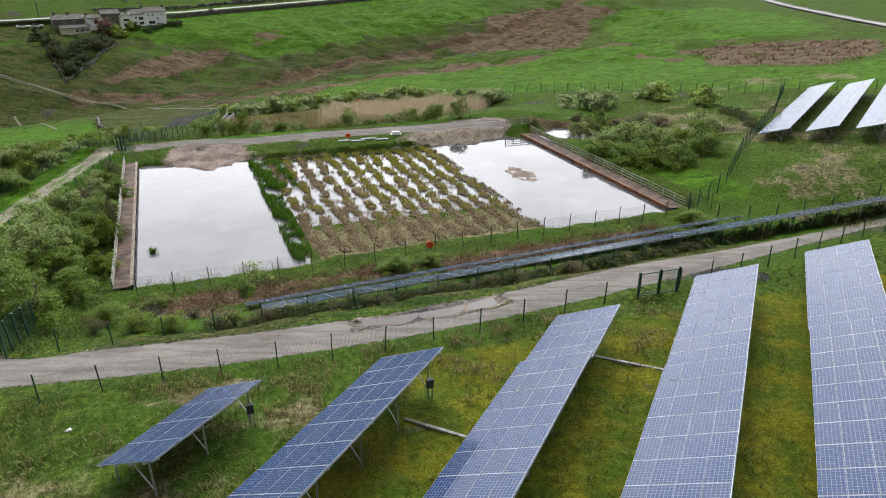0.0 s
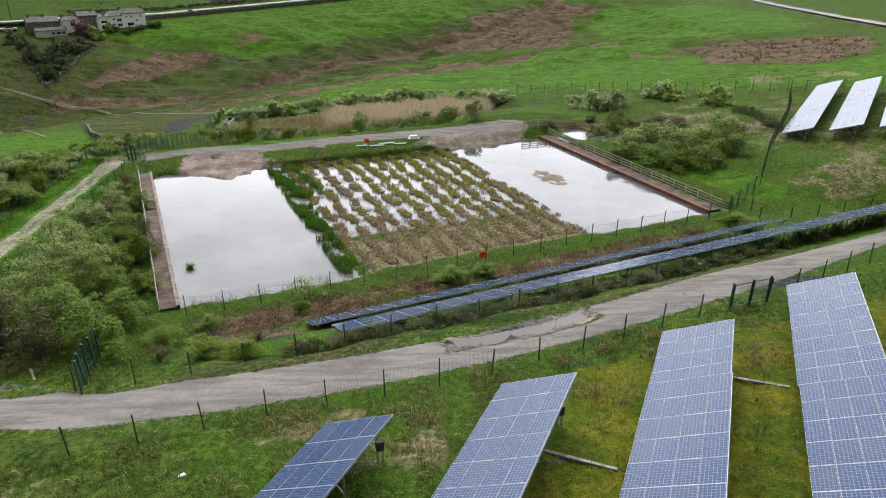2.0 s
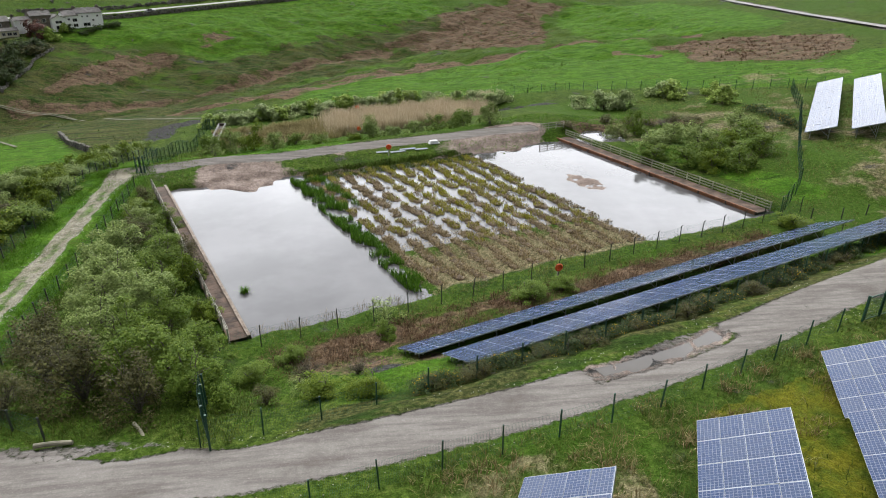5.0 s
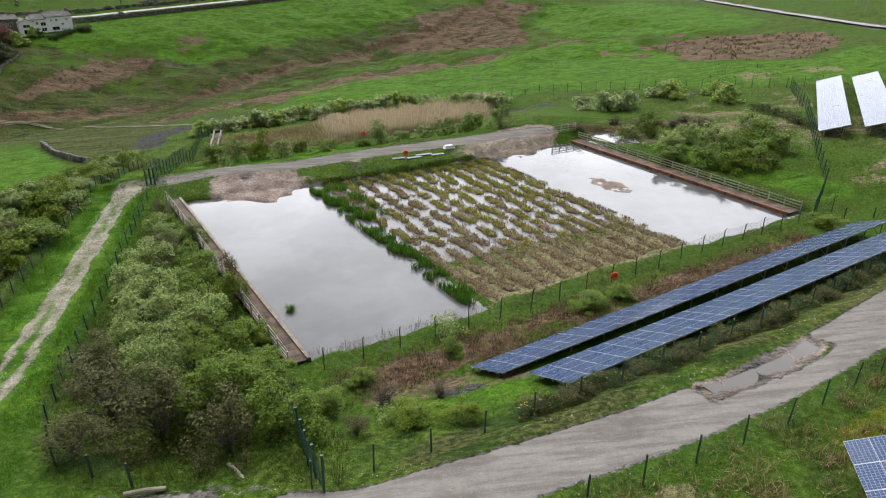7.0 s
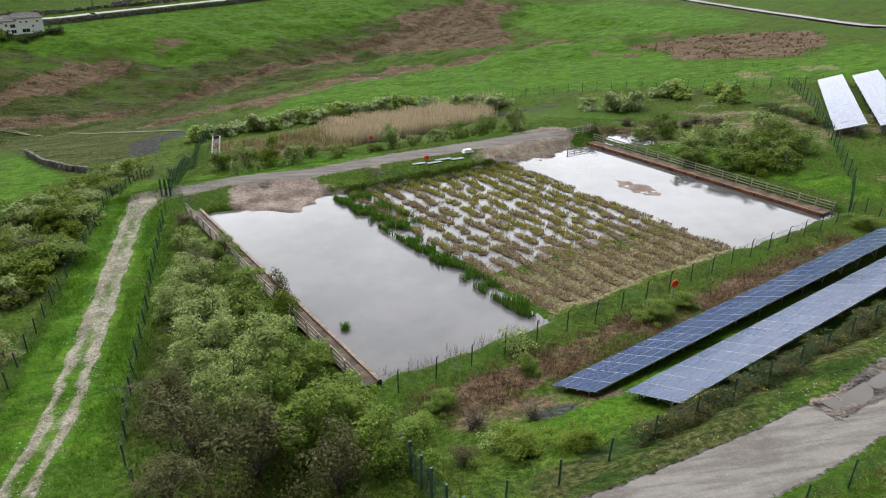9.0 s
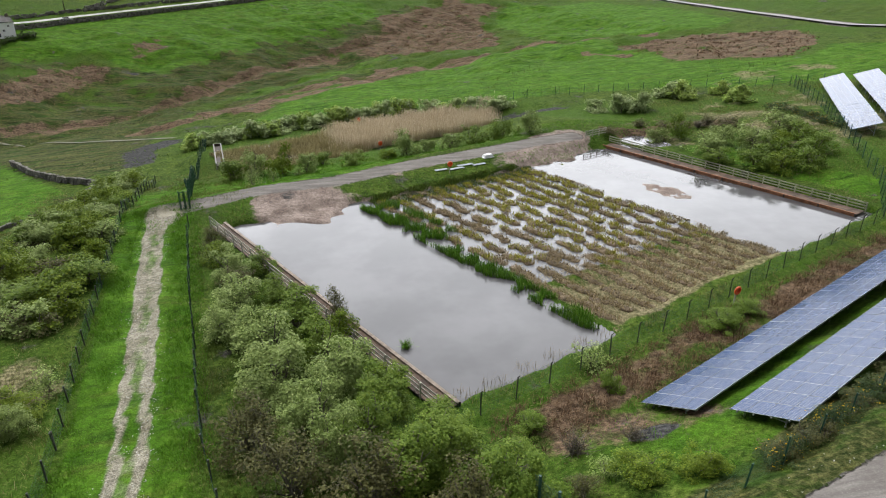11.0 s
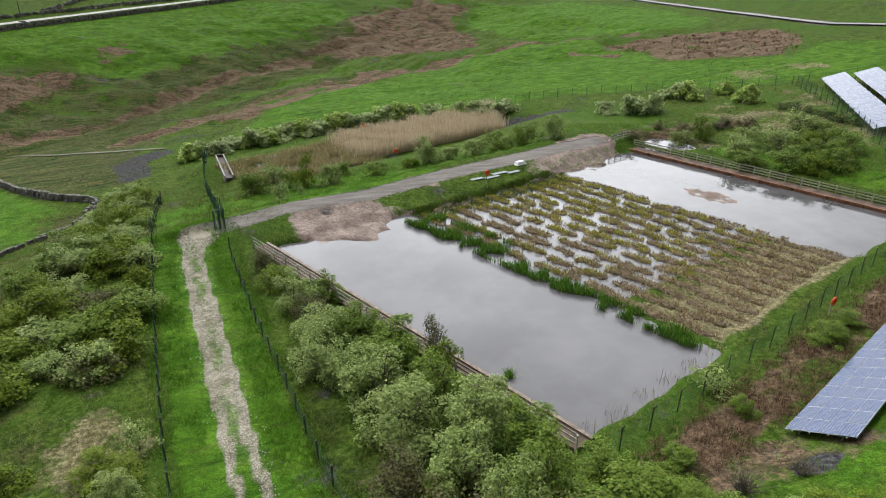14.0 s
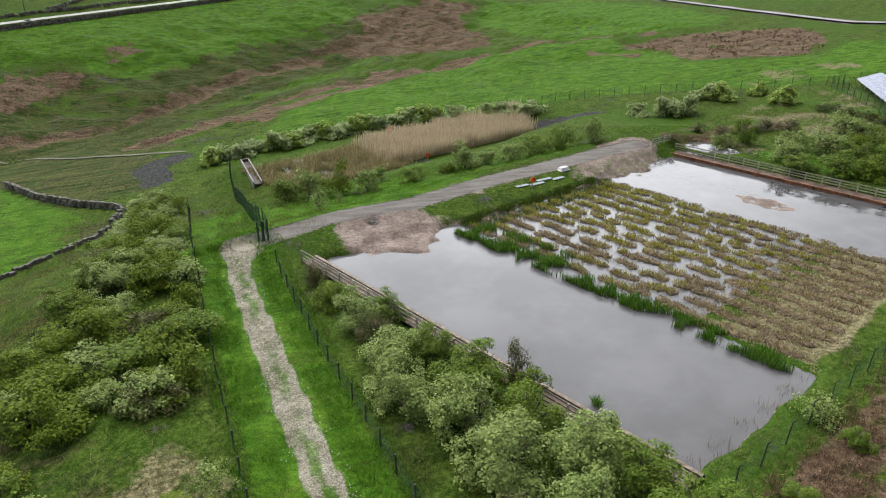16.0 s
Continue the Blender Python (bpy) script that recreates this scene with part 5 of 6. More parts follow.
def scatter(rng, n, x0, x1, y0, y1, keep):
    """Random places on the ground that the rule keeps."""
    x, y = rng.uniform(x0, x1, n), rng.uniform(y0, y1, n)
    ok = keep(x, y) > rng.random(n)
    x, y = x[ok], y[ok]
    return np.stack([x, y, land(x, y) - 0.03], -1)


def tufts(rng, roots, per, spread):
    p = np.repeat(roots, per, 0)
    p[:, :2] += rng.normal(size=(len(p), 2)) * spread
    p[:, 2] = land(p[:, 0], p[:, 1]) - 0.03
    return p


def off_track(x, y):
    return (line_distance(x, y, TRACK)[0] > 2.3) * (1 - (np.hypot((x + 37) / 11, (y - 31.5) / 3.2) < 1.0))


def patchy(x, y, size, seed):
    r = np.random.default_rng(seed)
    v = np.zeros_like(x)
    for _ in range(6):
        w, ph = r.uniform(0, 6.28), r.uniform(0, 6.28)
        v += np.sin((x * math.cos(w) + y * math.sin(w)) * 6.28 / (size * r.uniform(0.6, 1.6)) + ph)
    return 1 / (1 + np.exp(-v * 1.3))


rng = np.random.default_rng(8)
near_field = scatter(rng, 60000, -34, 34, 12, 56, lambda x, y: (bank_distance(x, y) < 0.6) * off_track(x, y) * (0.15 + 0.85 * patchy(x, y, 6, 1)) * np.where((x > -7) & (bank_distance(x, y) < -3), 0.35, 1.0))
stuff("grass", blades("grass", tufts(rng, near_field, 3, 0.07), 0.22, 0.034, BLADE_GREEN, rng, 0.9, True), "short rough grass between the solar tables", "grass")
clumps = scatter(rng, 7000, -34, 20, 16, 46, lambda x, y: (bank_distance(x, y) < 0.3) * off_track(x, y) * patchy(x, y, 4.5, 2) * np.where(x < -2, 1.0, 0.25))
stuff("grass_tussocks", blades("grass_tussocks", tufts(rng, clumps, 9, 0.16), 0.36, 0.03, BLADE_ROUGH, rng, 1.1), "straw coloured tussocks of rough grass", "grass")
path_verge = scatter(rng, 34000, -61, -43, 36, 94, lambda x, y: (line_distance(x, y, GRASS_TRACK)[0] < 4.6) * (line_distance(x, y, GRASS_TRACK)[0] > 1.7))
stuff("verge_grass", blades("verge_grass", tufts(rng, path_verge, 4, 0.09), 0.20, 0.032, BLADE_LUSH, rng, 0.8, True), "lush grass beside the wheel ruts", "grass")
dock = scatter(rng, 5000, -16, 14, 22, 44, lambda x, y: (bank_distance(x, y) < -0.4) * (bank_distance(x, y) > -6.5) * np.clip(1.6 * patchy(x, y, 3.2, 21) - 0.75, 0, 1))
stuff("dead_dock", blades("dead_dock", tufts(rng, dock, 9, 0.16), 0.42, 0.03, BLADE_SEDGE, rng, 1.0), "tawny dead stems beside the track fence", "weeds")
verge = scatter(rng, 60000, -62, 40, 30, 100, lambda x, y: np.clip((line_distance(x, y, GRASS_TRACK)[0] < 4.4) * (line_distance(x, y, GRASS_TRACK)[0] > 1.5) * 1.0
                + 0.2 * (bank_distance(x, y) > 21.3) * (bank_distance(x, y) < 24.6) * (to_pond(x, y)[0] > -4) * (to_pond(x, y)[0] < 60) + 0.5 * (bank_distance(x, y) > 8.6) * (bank_distance(x, y) < 17.8) * (to_pond(x, y)[0] > -14), 0, 1) * off_track(x, y))
stuff("lush_grass", blades("lush_grass", tufts(rng, verge, 4, 0.12), 0.18, 0.032, BLADE_LUSH, rng, 0.7, True), "lush green grass along the verges and banks", "grass")
back_bank = scatter(rng, 34000, -56, 26, 86, 118, lambda x, y: (line_distance(x, y, FAR_TRACK)[0] > 2.2) * (to_pond(x, y)[1] > 34.5) * (land(x, y) > 0.12 - 9 * (to_pond(x, y)[1] > 44)) * (1 - (np.hypot((to_pond(x, y)[0] - 9) * 0.9, to_pond(x, y)[1] - 38.8) < 6)) * 0.9)
stuff("bank_grass", blades("bank_grass", tufts(rng, back_bank, 3, 0.14), 0.20, 0.036, BLADE_LUSH, rng, 0.7, True), "lush green grass beyond the ponds", "grass")
slope = scatter(rng, 20000, -80, -44, 42, 126, lambda x, y: (line_distance(x, y, GRASS_TRACK)[0] > 4.0) * (0.3 + 0.7 * patchy(x, y, 8, 5)))
stuff("slope_grass", blades("slope_grass", tufts(rng, slope, 4, 0.2), 0.30, 0.034, BLADE_ROUGH, rng, 0.8, True), "rough grass and herbs under the bushes", "grass")
fringe = scatter(rng, 9000, -32, 28, 44, 76, lambda x, y: (bank_distance(x, y) > 21.4) * (to_pond(x, y)[1] < 0.9) * (to_pond(x, y)[0] > -3) * (to_pond(x, y)[0] < 60) * np.clip(0.15 + patchy(x, y, 4, 16), 0, 1))
stuff("bank_fringe", blades("bank_fringe", tufts(rng, fringe, 4, 0.15), 0.34, 0.032, BLADE_ROUGH, rng, 0.9, True), "rough tawny grass along the pond's near bank", "grass")
under = scatter(rng, 12000, -46, -26, 33, 80, lambda x, y: (to_pond(x, y)[0] < -2.6) * (to_pond(x, y)[0] > -17) * off_track(x, y))
stuff("shade_grass", blades("shade_grass", tufts(rng, under, 5, 0.2), 0.26, 0.034, BLADE_GREEN, rng, 0.8, True), "rough grass under the willows", "grass")
fern = scatter(rng, 16000, -30, 30, 40, 74, lambda x, y: (bank_distance(x, y) > 17.4) * (bank_distance(x, y) < 21.9) * (to_pond(x, y)[0] > -1) * (to_pond(x, y)[0] < 52) * np.clip(0.2 + patchy(x, y, 5, 6), 0, 1))
stuff("dead_bracken", blades("dead_bracken", tufts(rng, fern, 8, 0.22), 0.42, 0.035, BLADE_BROWN, rng, 1.3), "collapsed brown dead bracken on the bank", "bracken")
right = scatter(rng, 20000, 22, 66, 58, 130, lambda x, y: (to_pond(x, y)[0] > 60) * (bank_distance(x, y) > 7.5) * (0.25 + 0.75 * patchy(x, y, 9, 7)))
stuff("field_grass", blades("field_grass", tufts(rng, right, 3, 0.25), 0.26, 0.05, BLADE_ROUGH, rng, 0.9, True), "rough pale grass of the far field", "grass")


# coarse rushes and bracken that break up the moor
moor = scatter(rng, 26000, -170, 70, 138, 300, lambda x, y: patchy(x, y, 38, 31) * (0.25 + 0.75 * (line_distance(x, y, STREAM)[0] < 30)))
stuff("moor_rushes", blades("moor_rushes", tufts(rng, moor, 4, 0.6), 0.34, 0.16, foliage("moor_rush", (0.04, 0.07, 0.014), (0.08, 0.12, 0.022), (0.15, 0.14, 0.05), 0.8, 0.2), rng, 1.2, True), "dark rush tussocks on the moor", "rushes")
ferny = scatter(rng, 40000, -150, 120, 140, 360, lambda x, y: np.clip(plot(x, y, HILL_BRACKEN_PLOT) + plot(x, y, RIGHT_BRACKEN_PLOT) + plot(x, y, BIG_BRACKEN), 0, 1) * np.clip(1.5 * patchy(x, y, 11, 33) - 0.1, 0, 1))
stuff("moor_bracken", blades("moor_bracken", tufts(rng, ferny, 4, 0.5), 0.45, 0.22, BLADE_BROWN, rng, 1.4, True), "brown dead bracken on the moor", "bracken")


# ---- the planted bed: rows of sedge tussocks in shallow water ----
def mound(verts, quads, x, y, z, across, length, h, r):
    """A low uneven hummock of 8 x 3 rings, drawn out along the row."""
    k = sum(len(v) for v in verts)
    ring = []
    for i, (f, up) in enumerate(((1.0, -0.4), (0.86, 0.45), (0.5, 0.85), (0.06, 1.0))):
        w = np.linspace(0, 6.283, 8, endpoint=False) + i * 0.2
        jag = 1 + r.normal(size=8) * 0.18
        u, v = across * f * np.cos(w) * jag, length * f * np.sin(w) * jag
        ring.append(np.stack([x + 0.9 * u - 0.44 * v, y + 0.44 * u + 0.9 * v, z + h * up + r.normal(size=8) * h * 0.15], -1))
    verts.append(np.concatenate(ring))
    for i in range(3):
        for j in range(8):
            quads.append((k + i * 8 + j, k + i * 8 + (j + 1) % 8, k + i * 8 + 8 + (j + 1) % 8, k + i * 8 + 8 + j))


for i in range(12):
    a = 17.0 + 2.05 * i
    r = np.random.default_rng(100 + i)
    verts, quads, sedge, iris = [], [], [], []
    b = 1.6 + r.uniform(0, 1)
    stop = b + r.uniform(2, 6)
    while b < 36.2:
        filled = b < 11
        if b > stop:
            b += r.uniform(0.3, 0.8) if filled or i > 7 else r.uniform(0.5, 1.5)
            stop = b + (r.uniform(3, 7) if filled else r.uniform(1.0, 4.5))
        sway = 0.2 * math.sin(b * 0.55 + i) + 0.13 * math.sin(b * 1.7 + 2.3 * i)
        for lane in (0,):
            aa = a + lane + sway + r.normal() * 0.12
            x, y = from_pond(aa, b)
            across, length, h = r.uniform(0.44, 0.70), r.uniform(0.5, 0.9), r.uniform(0.09, 0.20)
            mound(verts, quads, x, y, 0.0, across, length, h, r)
            n = int(r.uniform(52, 92))
            w, d = r.uniform(0, 6.28, n), np.sqrt(r.random(n))
            u, v = np.cos(w) * d * across * 1.1, np.sin(w) * d * length * 1.05
            roots = np.stack([x + 0.9 * u - 0.44 * v, y + 0.44 * u + 0.9 * v, np.full(n, h * 0.3)], -1)
            bright = (b > 9 and 4 <= i <= 11 and r.random() < 0.9 * (0.4 + (b - 9) / 24)) or (b > 11 and r.random() < 0.14) or (i < 2 and b > 16 and r.random() < 0.35)
            (iris if bright else sedge).append(roots)
            if b > 11 and r.random() < 0.3:
                n = int(r.uniform(18, 40))
                u, v = r.normal(size=n) * 0.22 + r.uniform(0.7, 1.2), r.normal(size=n) * 0.3
                sedge.append(np.stack([x + 0.9 * u - 0.44 * v, y + 0.44 * u + 0.9 * v, np.full(n, -0.03)], -1))
        b += r.uniform(0.5, 0.8)
    x, y = from_pond(a, 18)
    base = thing("planting_row", (x, y, 0), "row of brown sedge tussocks standing in shallow water", "water plants", "rows of the planted bed", "stuff")
    inv = base.matrix_world.inverted()
    put("tussocks", raw_mesh("tussocks", np.concatenate(verts), np.array(quads), PEAT), base, inv)
    put("sedge", blades("sedge", np.concatenate(sedge), 0.30, 0.045, BLADE_SEDGE, r, 1.1), base, inv)
    if iris:
        put("iris_leaves", blades("iris_leaves", np.concatenate(iris), 0.38, 0.045, LEAF_YELLOW, r, 0.55), base, inv, "yellow green iris leaves")


def belt_of_blades(name, a0, a1, b0, b1, n, height, width, material, label, lean=0.4, z=None, gappy=0.0, seed=3):
    r = np.random.default_rng(seed)
    a, b = r.uniform(a0, a1, n), r.uniform(b0, b1, n)
    if gappy:
        ok = np.sin(b * 1.9 + 1.4 * np.sin(b * 0.7)) + np.sin(a * 2.2 + b * 0.4) > gappy - 1.2
        a, b = a[ok], b[ok]
    x, y = from_pond(a, b)
    roots = np.stack([x, y, land(x, y) - 0.02 if z is None else np.full(len(x), z)], -1)
    return stuff(name, blades(name, roots, height, width, material, r, lean), label, "water plants")


belt_of_blades("green_rushes", 14.0, 16.1, 1.5, 36.0, 9500, 0.66, 0.05, BLADE_RUSH, "green rushes along the edge of the bed", 0.4, 0.0, 0.95)
belt_of_blades("green_rushes", 16.0, 18.6, 22.0, 36.0, 3500, 0.7, 0.045, BLADE_RUSH, "dark green rushes along the edge of the bed", 0.4, 0.0, 1.3, 4)
belt_of_blades("bed_edge_grass", 16.0, 41.0, 34.6, 37.6, 9000, 0.4, 0.04, BLADE_GREEN, "green grass at the head of the bed", 0.6, None, 0.0, 5)
belt_of_blades("bed_thatch", 15.6, 41.0, -1.2, 11.5, 12000, 0.2, 0.035, foliage("dry_thatch", (0.16, 0.125, 0.07), (0.33, 0.27, 0.165), (0.48, 0.41, 0.28), 0.8, 0.15), "dry trampled thatch at the foot of the bed", 1.7, 0.05, 0.35, 6)
belt_of_blades("bed_right_edge", 40.2, 41.2, 1.0, 35.0, 3200, 0.27, 0.04, BLADE_SEDGE, "tufts of sedge along the open water", 0.7, 0.0, 1.0, 7)
belt_of_blades("pond_edge_stalks", -0.2, 15.0, -0.5, 2.0, 700, 0.6, 0.02, BLADE_SEDGE, "thin stalks at the pond's edge", 0.5, -0.05, 1.7, 8)
# reed bed beyond the far track: tall reeds, thinner stubble towards the sluice
r = np.random.default_rng(9)
b = 71 + 13.5 * r.random(40000)
k = r.random(40000)
a = 31.5 + 0.2 * (b - 71) + k * (33 + 0.5 * (b - 71)) + r.normal(size=40000) * 0.8
thin = (k > 0.1) | (r.random(40000) < k * 8)
a, b = a[thin], b[thin]
x, y = from_pond(a, b)
tall = 0.85 + 0.3 * patchy(x, y, 5, 44)
reed = blades("reeds", np.stack([x, y, np.maximum(land(x, y), -4.62)], -1), 2.0 * tall, 0.06, BLADE_REED, r, 0.25, True)
stuff("reeds", reed, "tall dry straw coloured reeds", "water plants")
b = 68 + 15 * r.random(17000)
a = 13.5 + r.random(17000) * 22
x, y = from_pond(a, b)
keep = patchy(x, y, 4, 45) > 0.2 * r.random(17000)
x, y, a = x[keep], y[keep], a[keep]
stubble = blades("low_reeds", np.stack([x, y, np.maximum(land(x, y), -4.62)], -1), 0.7 + 0.03 * np.maximum(a - 16, 0), 0.07, foliage("reed_stubble", (0.17, 0.15, 0.06), (0.32, 0.27, 0.13), (0.47, 0.40, 0.23), 0.8, 0.2), r, 0.5)
stuff("low_reeds", stubble, "low brown and green reed stubble", "water plants")
tx, ty = -31.3, 58.6
tr = np.random.default_rng(77)
stuff("rush_tuft", blades("rush_tuft", np.stack([tx + tr.normal(size=160) * 0.16, ty + tr.normal(size=160) * 0.16, np.full(160, -0.1)], -1), 0.6, 0.04, BLADE_RUSH, tr, 0.8), "single dark rush tuft in open water", "water plants")


# ---- hillside: houses, road, walls ----
HOUSE_U, HOUSE_N = Vector((0.79, 0.613, 0)), Vector((0.613, -0.79, 0))


def house(s0, s1, eave, ridge, depth, forward, wall_mat, roof_mat, windows, label, gable_front=False, chimneys=(0.1,)):
    """A terrace house from s0 to s1 along the row; forward: metres that it stands out towards the valley."""
    s0, s1 = 46.4 - (46.4 - s0) * 0.92, 46.4 - (46.4 - s1) * 0.92
    eave, ridge, depth = eave * 0.8, eave * 0.8 + (ridge - eave) * 0.5, depth * 0.8
    origin = Vector((-160.8, 237.3, 0)) + HOUSE_U * s0 + HOUSE_N * forward
    origin.z = min(ground_z(origin.x, origin.y), ground_z(*(origin + HOUSE_U * (s1 - s0))[:2])) - 0.6
    base = thing("house", origin, label, "house", "row of houses on the hillside", rz=math.atan2(HOUSE_U.y, HOUSE_U.x))
    w = s1 - s0
    e, t = eave + 0.6, ridge + 0.6
    s = Shape().box(0, 0, 0, w, depth, e)
    if gable_front:
        s.v += [(0, 0, e), (w, 0, e), (w / 2, 0, t), (0, depth, e), (w, depth, e), (w / 2, depth, t)]
        k = len(s.v) - 6
    else:
        s.v += [(0, 0, e), (0, depth, e), (0, depth / 2, t), (w, 0, e), (w, depth, e), (w, depth / 2, t)]
        k = len(s.v) - 6
    s.f += [(k, k + 1, k + 2), (k + 3, k + 5, k + 4), (k, k + 2, k + 5, k + 3), (k + 1, k + 4, k + 5, k + 2)]
    s.s += [0] * 4
    put("wall", s.mesh("wall", wall_mat), base)
    r = Shape()
    o, th = 0.3, 0.16
    if gable_front:
        for x0, x1 in ((-o, w / 2), (w + o, w / 2)):
            z0 = e - o * (t - e) / (w / 2)
            r.quadbox([(x0, -o, z0), (x1, -o, t), (x1, depth + o, t), (x0, depth + o, z0), (x0, -o, z0 + th), (x1, -o, t + th), (x1, depth + o, t + th), (x0, depth + o, z0 + th)])
    else:
        for y0, y1 in ((-o, depth / 2), (depth + o, depth / 2)):
            z0 = e - o * (t - e) / (depth / 2)
            r.quadbox([(-0.1, y0, z0), (w + 0.1, y0, z0), (w + 0.1, y1, t), (-0.1, y1, t), (-0.1, y0, z0 + th), (w + 0.1, y0, z0 + th), (w + 0.1, y1, t + th), (-0.1, y1, t + th)])
    put("roof", r.mesh("roof", roof_mat), base)
    for c in chimneys:
        cx = w * c
        ch = Shape().box(cx - 0.45, depth / 2 - 0.3, t - 0.5, cx + 0.45, depth / 2 + 0.3, t + 0.7).box(cx - 0.55, depth / 2 - 0.4, t + 0.7, cx + 0.55, depth / 2 + 0.4, t + 0.8)
        for dx in (-0.22, 0.22):
            ch.tube([(cx + dx, depth / 2, t + 0.78), (cx + dx, depth / 2, t + 1.05)], [0.12, 0.1], 7)
        put("chimney", ch.mesh("chimney", GRITSTONE), base)
    for fx, fz, ww, wh in windows:
        x, z, ww, wh = w * fx, 0.6 + fz * 0.7, ww * 0.9, wh * 0.85
        win = put("window", Shape().box(x - ww / 2, -0.03, z, x + ww / 2, 0.02, z + wh).mesh("window", WINDOW_GLASS), base)
        fr = Shape()
        for p in ((x - ww / 2 - 0.07, z - 0.07, x + ww / 2 + 0.07, z), (x - ww / 2 - 0.07, z + wh, x + ww / 2 + 0.07, z + wh + 0.07), (x - ww / 2 - 0.07, z, x - ww / 2, z + wh), (x + ww / 2, z, x + ww / 2 + 0.07, z + wh), (x - 0.03, z, x + 0.03, z + wh)):
            fr.box(p[0], -0.07, p[1], p[2], -0.034, p[3])
        put("window_frame", fr.mesh("window_frame", WHITE_PAINT), win)
    return base


house(3.5, 14.5, 4.6, 7.4, 7, -2.5, GRITSTONE, ROOF_STONE, ((0.35, 3.2, 1.0, 1.0), (0.7, 3.2, 1.0, 1.0)), "stone cottage with a stone slate roof", chimneys=(0.1, 0.55))
house(5.2, 16.0, 2.9, 4.4, 4, 1.2, RENDER_CREAM, ROOF_STONE, ((0.55, 1.2, 1.0, 1.0), (0.72, 1.2, 1.4, 1.0), (0.88, 1.2, 1.2, 1.0)), "low cream rendered cottage wing", chimneys=())
house(15.6, 21.6, 5.6, 7.4, 7, -0.6, RENDER_WHITE, ROOF_STONE, ((0.55, 3.4, 1.5, 1.1),), "white rendered house with slate roof", chimneys=(0.05,))
house(21.2, 28.4, 6.4, 8.9, 8, -1.2, GRITSTONE, ROOF_STONE, ((0.35, 4.2, 1.2, 1.2), (0.62, 4.2, 1.2, 1.2)), "stone terrace house with stone slate roof", chimneys=(0.03, 0.75))
house(27.6, 32.4, 5.6, 7.6, 8, 1.0, RENDER_WHITE, ROOF_STONE, ((0.5, 4.0, 2.2, 1.0), (0.5, 1.2, 2.2, 1.4)), "white rendered house with a gable to the valley", True, ())
house(32.2, 37.4, 5.6, 8.4, 8, -0.4, RENDER_WHITE, ROOF_STONE, ((0.35, 4.1, 0.8, 0.8), (0.75, 3.4, 1.6, 1.2), (0.75, 0.9, 1.6, 1.2)), "white rendered terrace house with dark windows", chimneys=(0.05,))
house(37.0, 46.4, 6.2, 8.9, 8, -0.9, RENDER_WHITE, ROOF_STONE, ((0.22, 5.0, 0.6, 0.6), (0.42, 5.0, 0.6, 0.6), (0.62, 3.0, 0.7, 0.7), (0.8, 5.0, 0.6, 0.6), (0.35, 0.8, 2.4, 1.2)), "large white rendered end house", chimneys=(0.04, 0.96))
for kind, s, f, w, h in (("red", 23, 5.0, 8, 6.2), ("fargreen", 26.5, 7.5, 6, 4.2), ("dark", 34, 3.5, 4.0, 2.4), ("fargreen", 32, 3.5, 4.0, 3.2), ("dark", 40, 4.0, 3.6, 2.0), ("dark", 43, 3.0, 4.0, 2.2), ("dark", 47, 1.5, 4.4, 2.6), ("dark", 50, 1.5, 4.0, 2.4), ("dark", 37, 5.5, 3.6, 2.0)):
    p = Vector((-160.8, 237.3, 0)) + HOUSE_U * s + HOUSE_N * f
    plant(kind, p.x, p.y, w, h, "garden trees below the houses")
rnd = random.Random(5)
for i in range(26):
    u, v = rnd.uniform(0, 0.95), rnd.uniform(0.05, 0.95)
    wide = 1 - u
    x, y = -146 + 13 * u + (v - 0.5) * 26 * wide, 235 - 25 * u + (v - 0.5) * 7 * wide
    plant(rnd.choice(("dark", "dark", "dark", "dark", "slope_brown")), x, y, rnd.uniform(4.5, 7.5), rnd.uniform(2.4, 4.4), "garden trees below the houses")


def ribbon(name, pts, width, lift, material, label):
    v, f = [], []
    for i, (x, y, w) in enumerate(along(pts, 4.0)):
        for k in (-0.5, 0.5):
            px_, py_ = x - math.sin(w) * width * k, y + math.cos(w) * width * k
            v.append((px_, py_, ground_z(x, y) + lift))
        if i:
            f.append((2 * i - 2, 2 * i, 2 * i + 1, 2 * i - 1))
    return tagged(new(name, mesh_of(name, v, f, material)), label, "road", kind="structure")


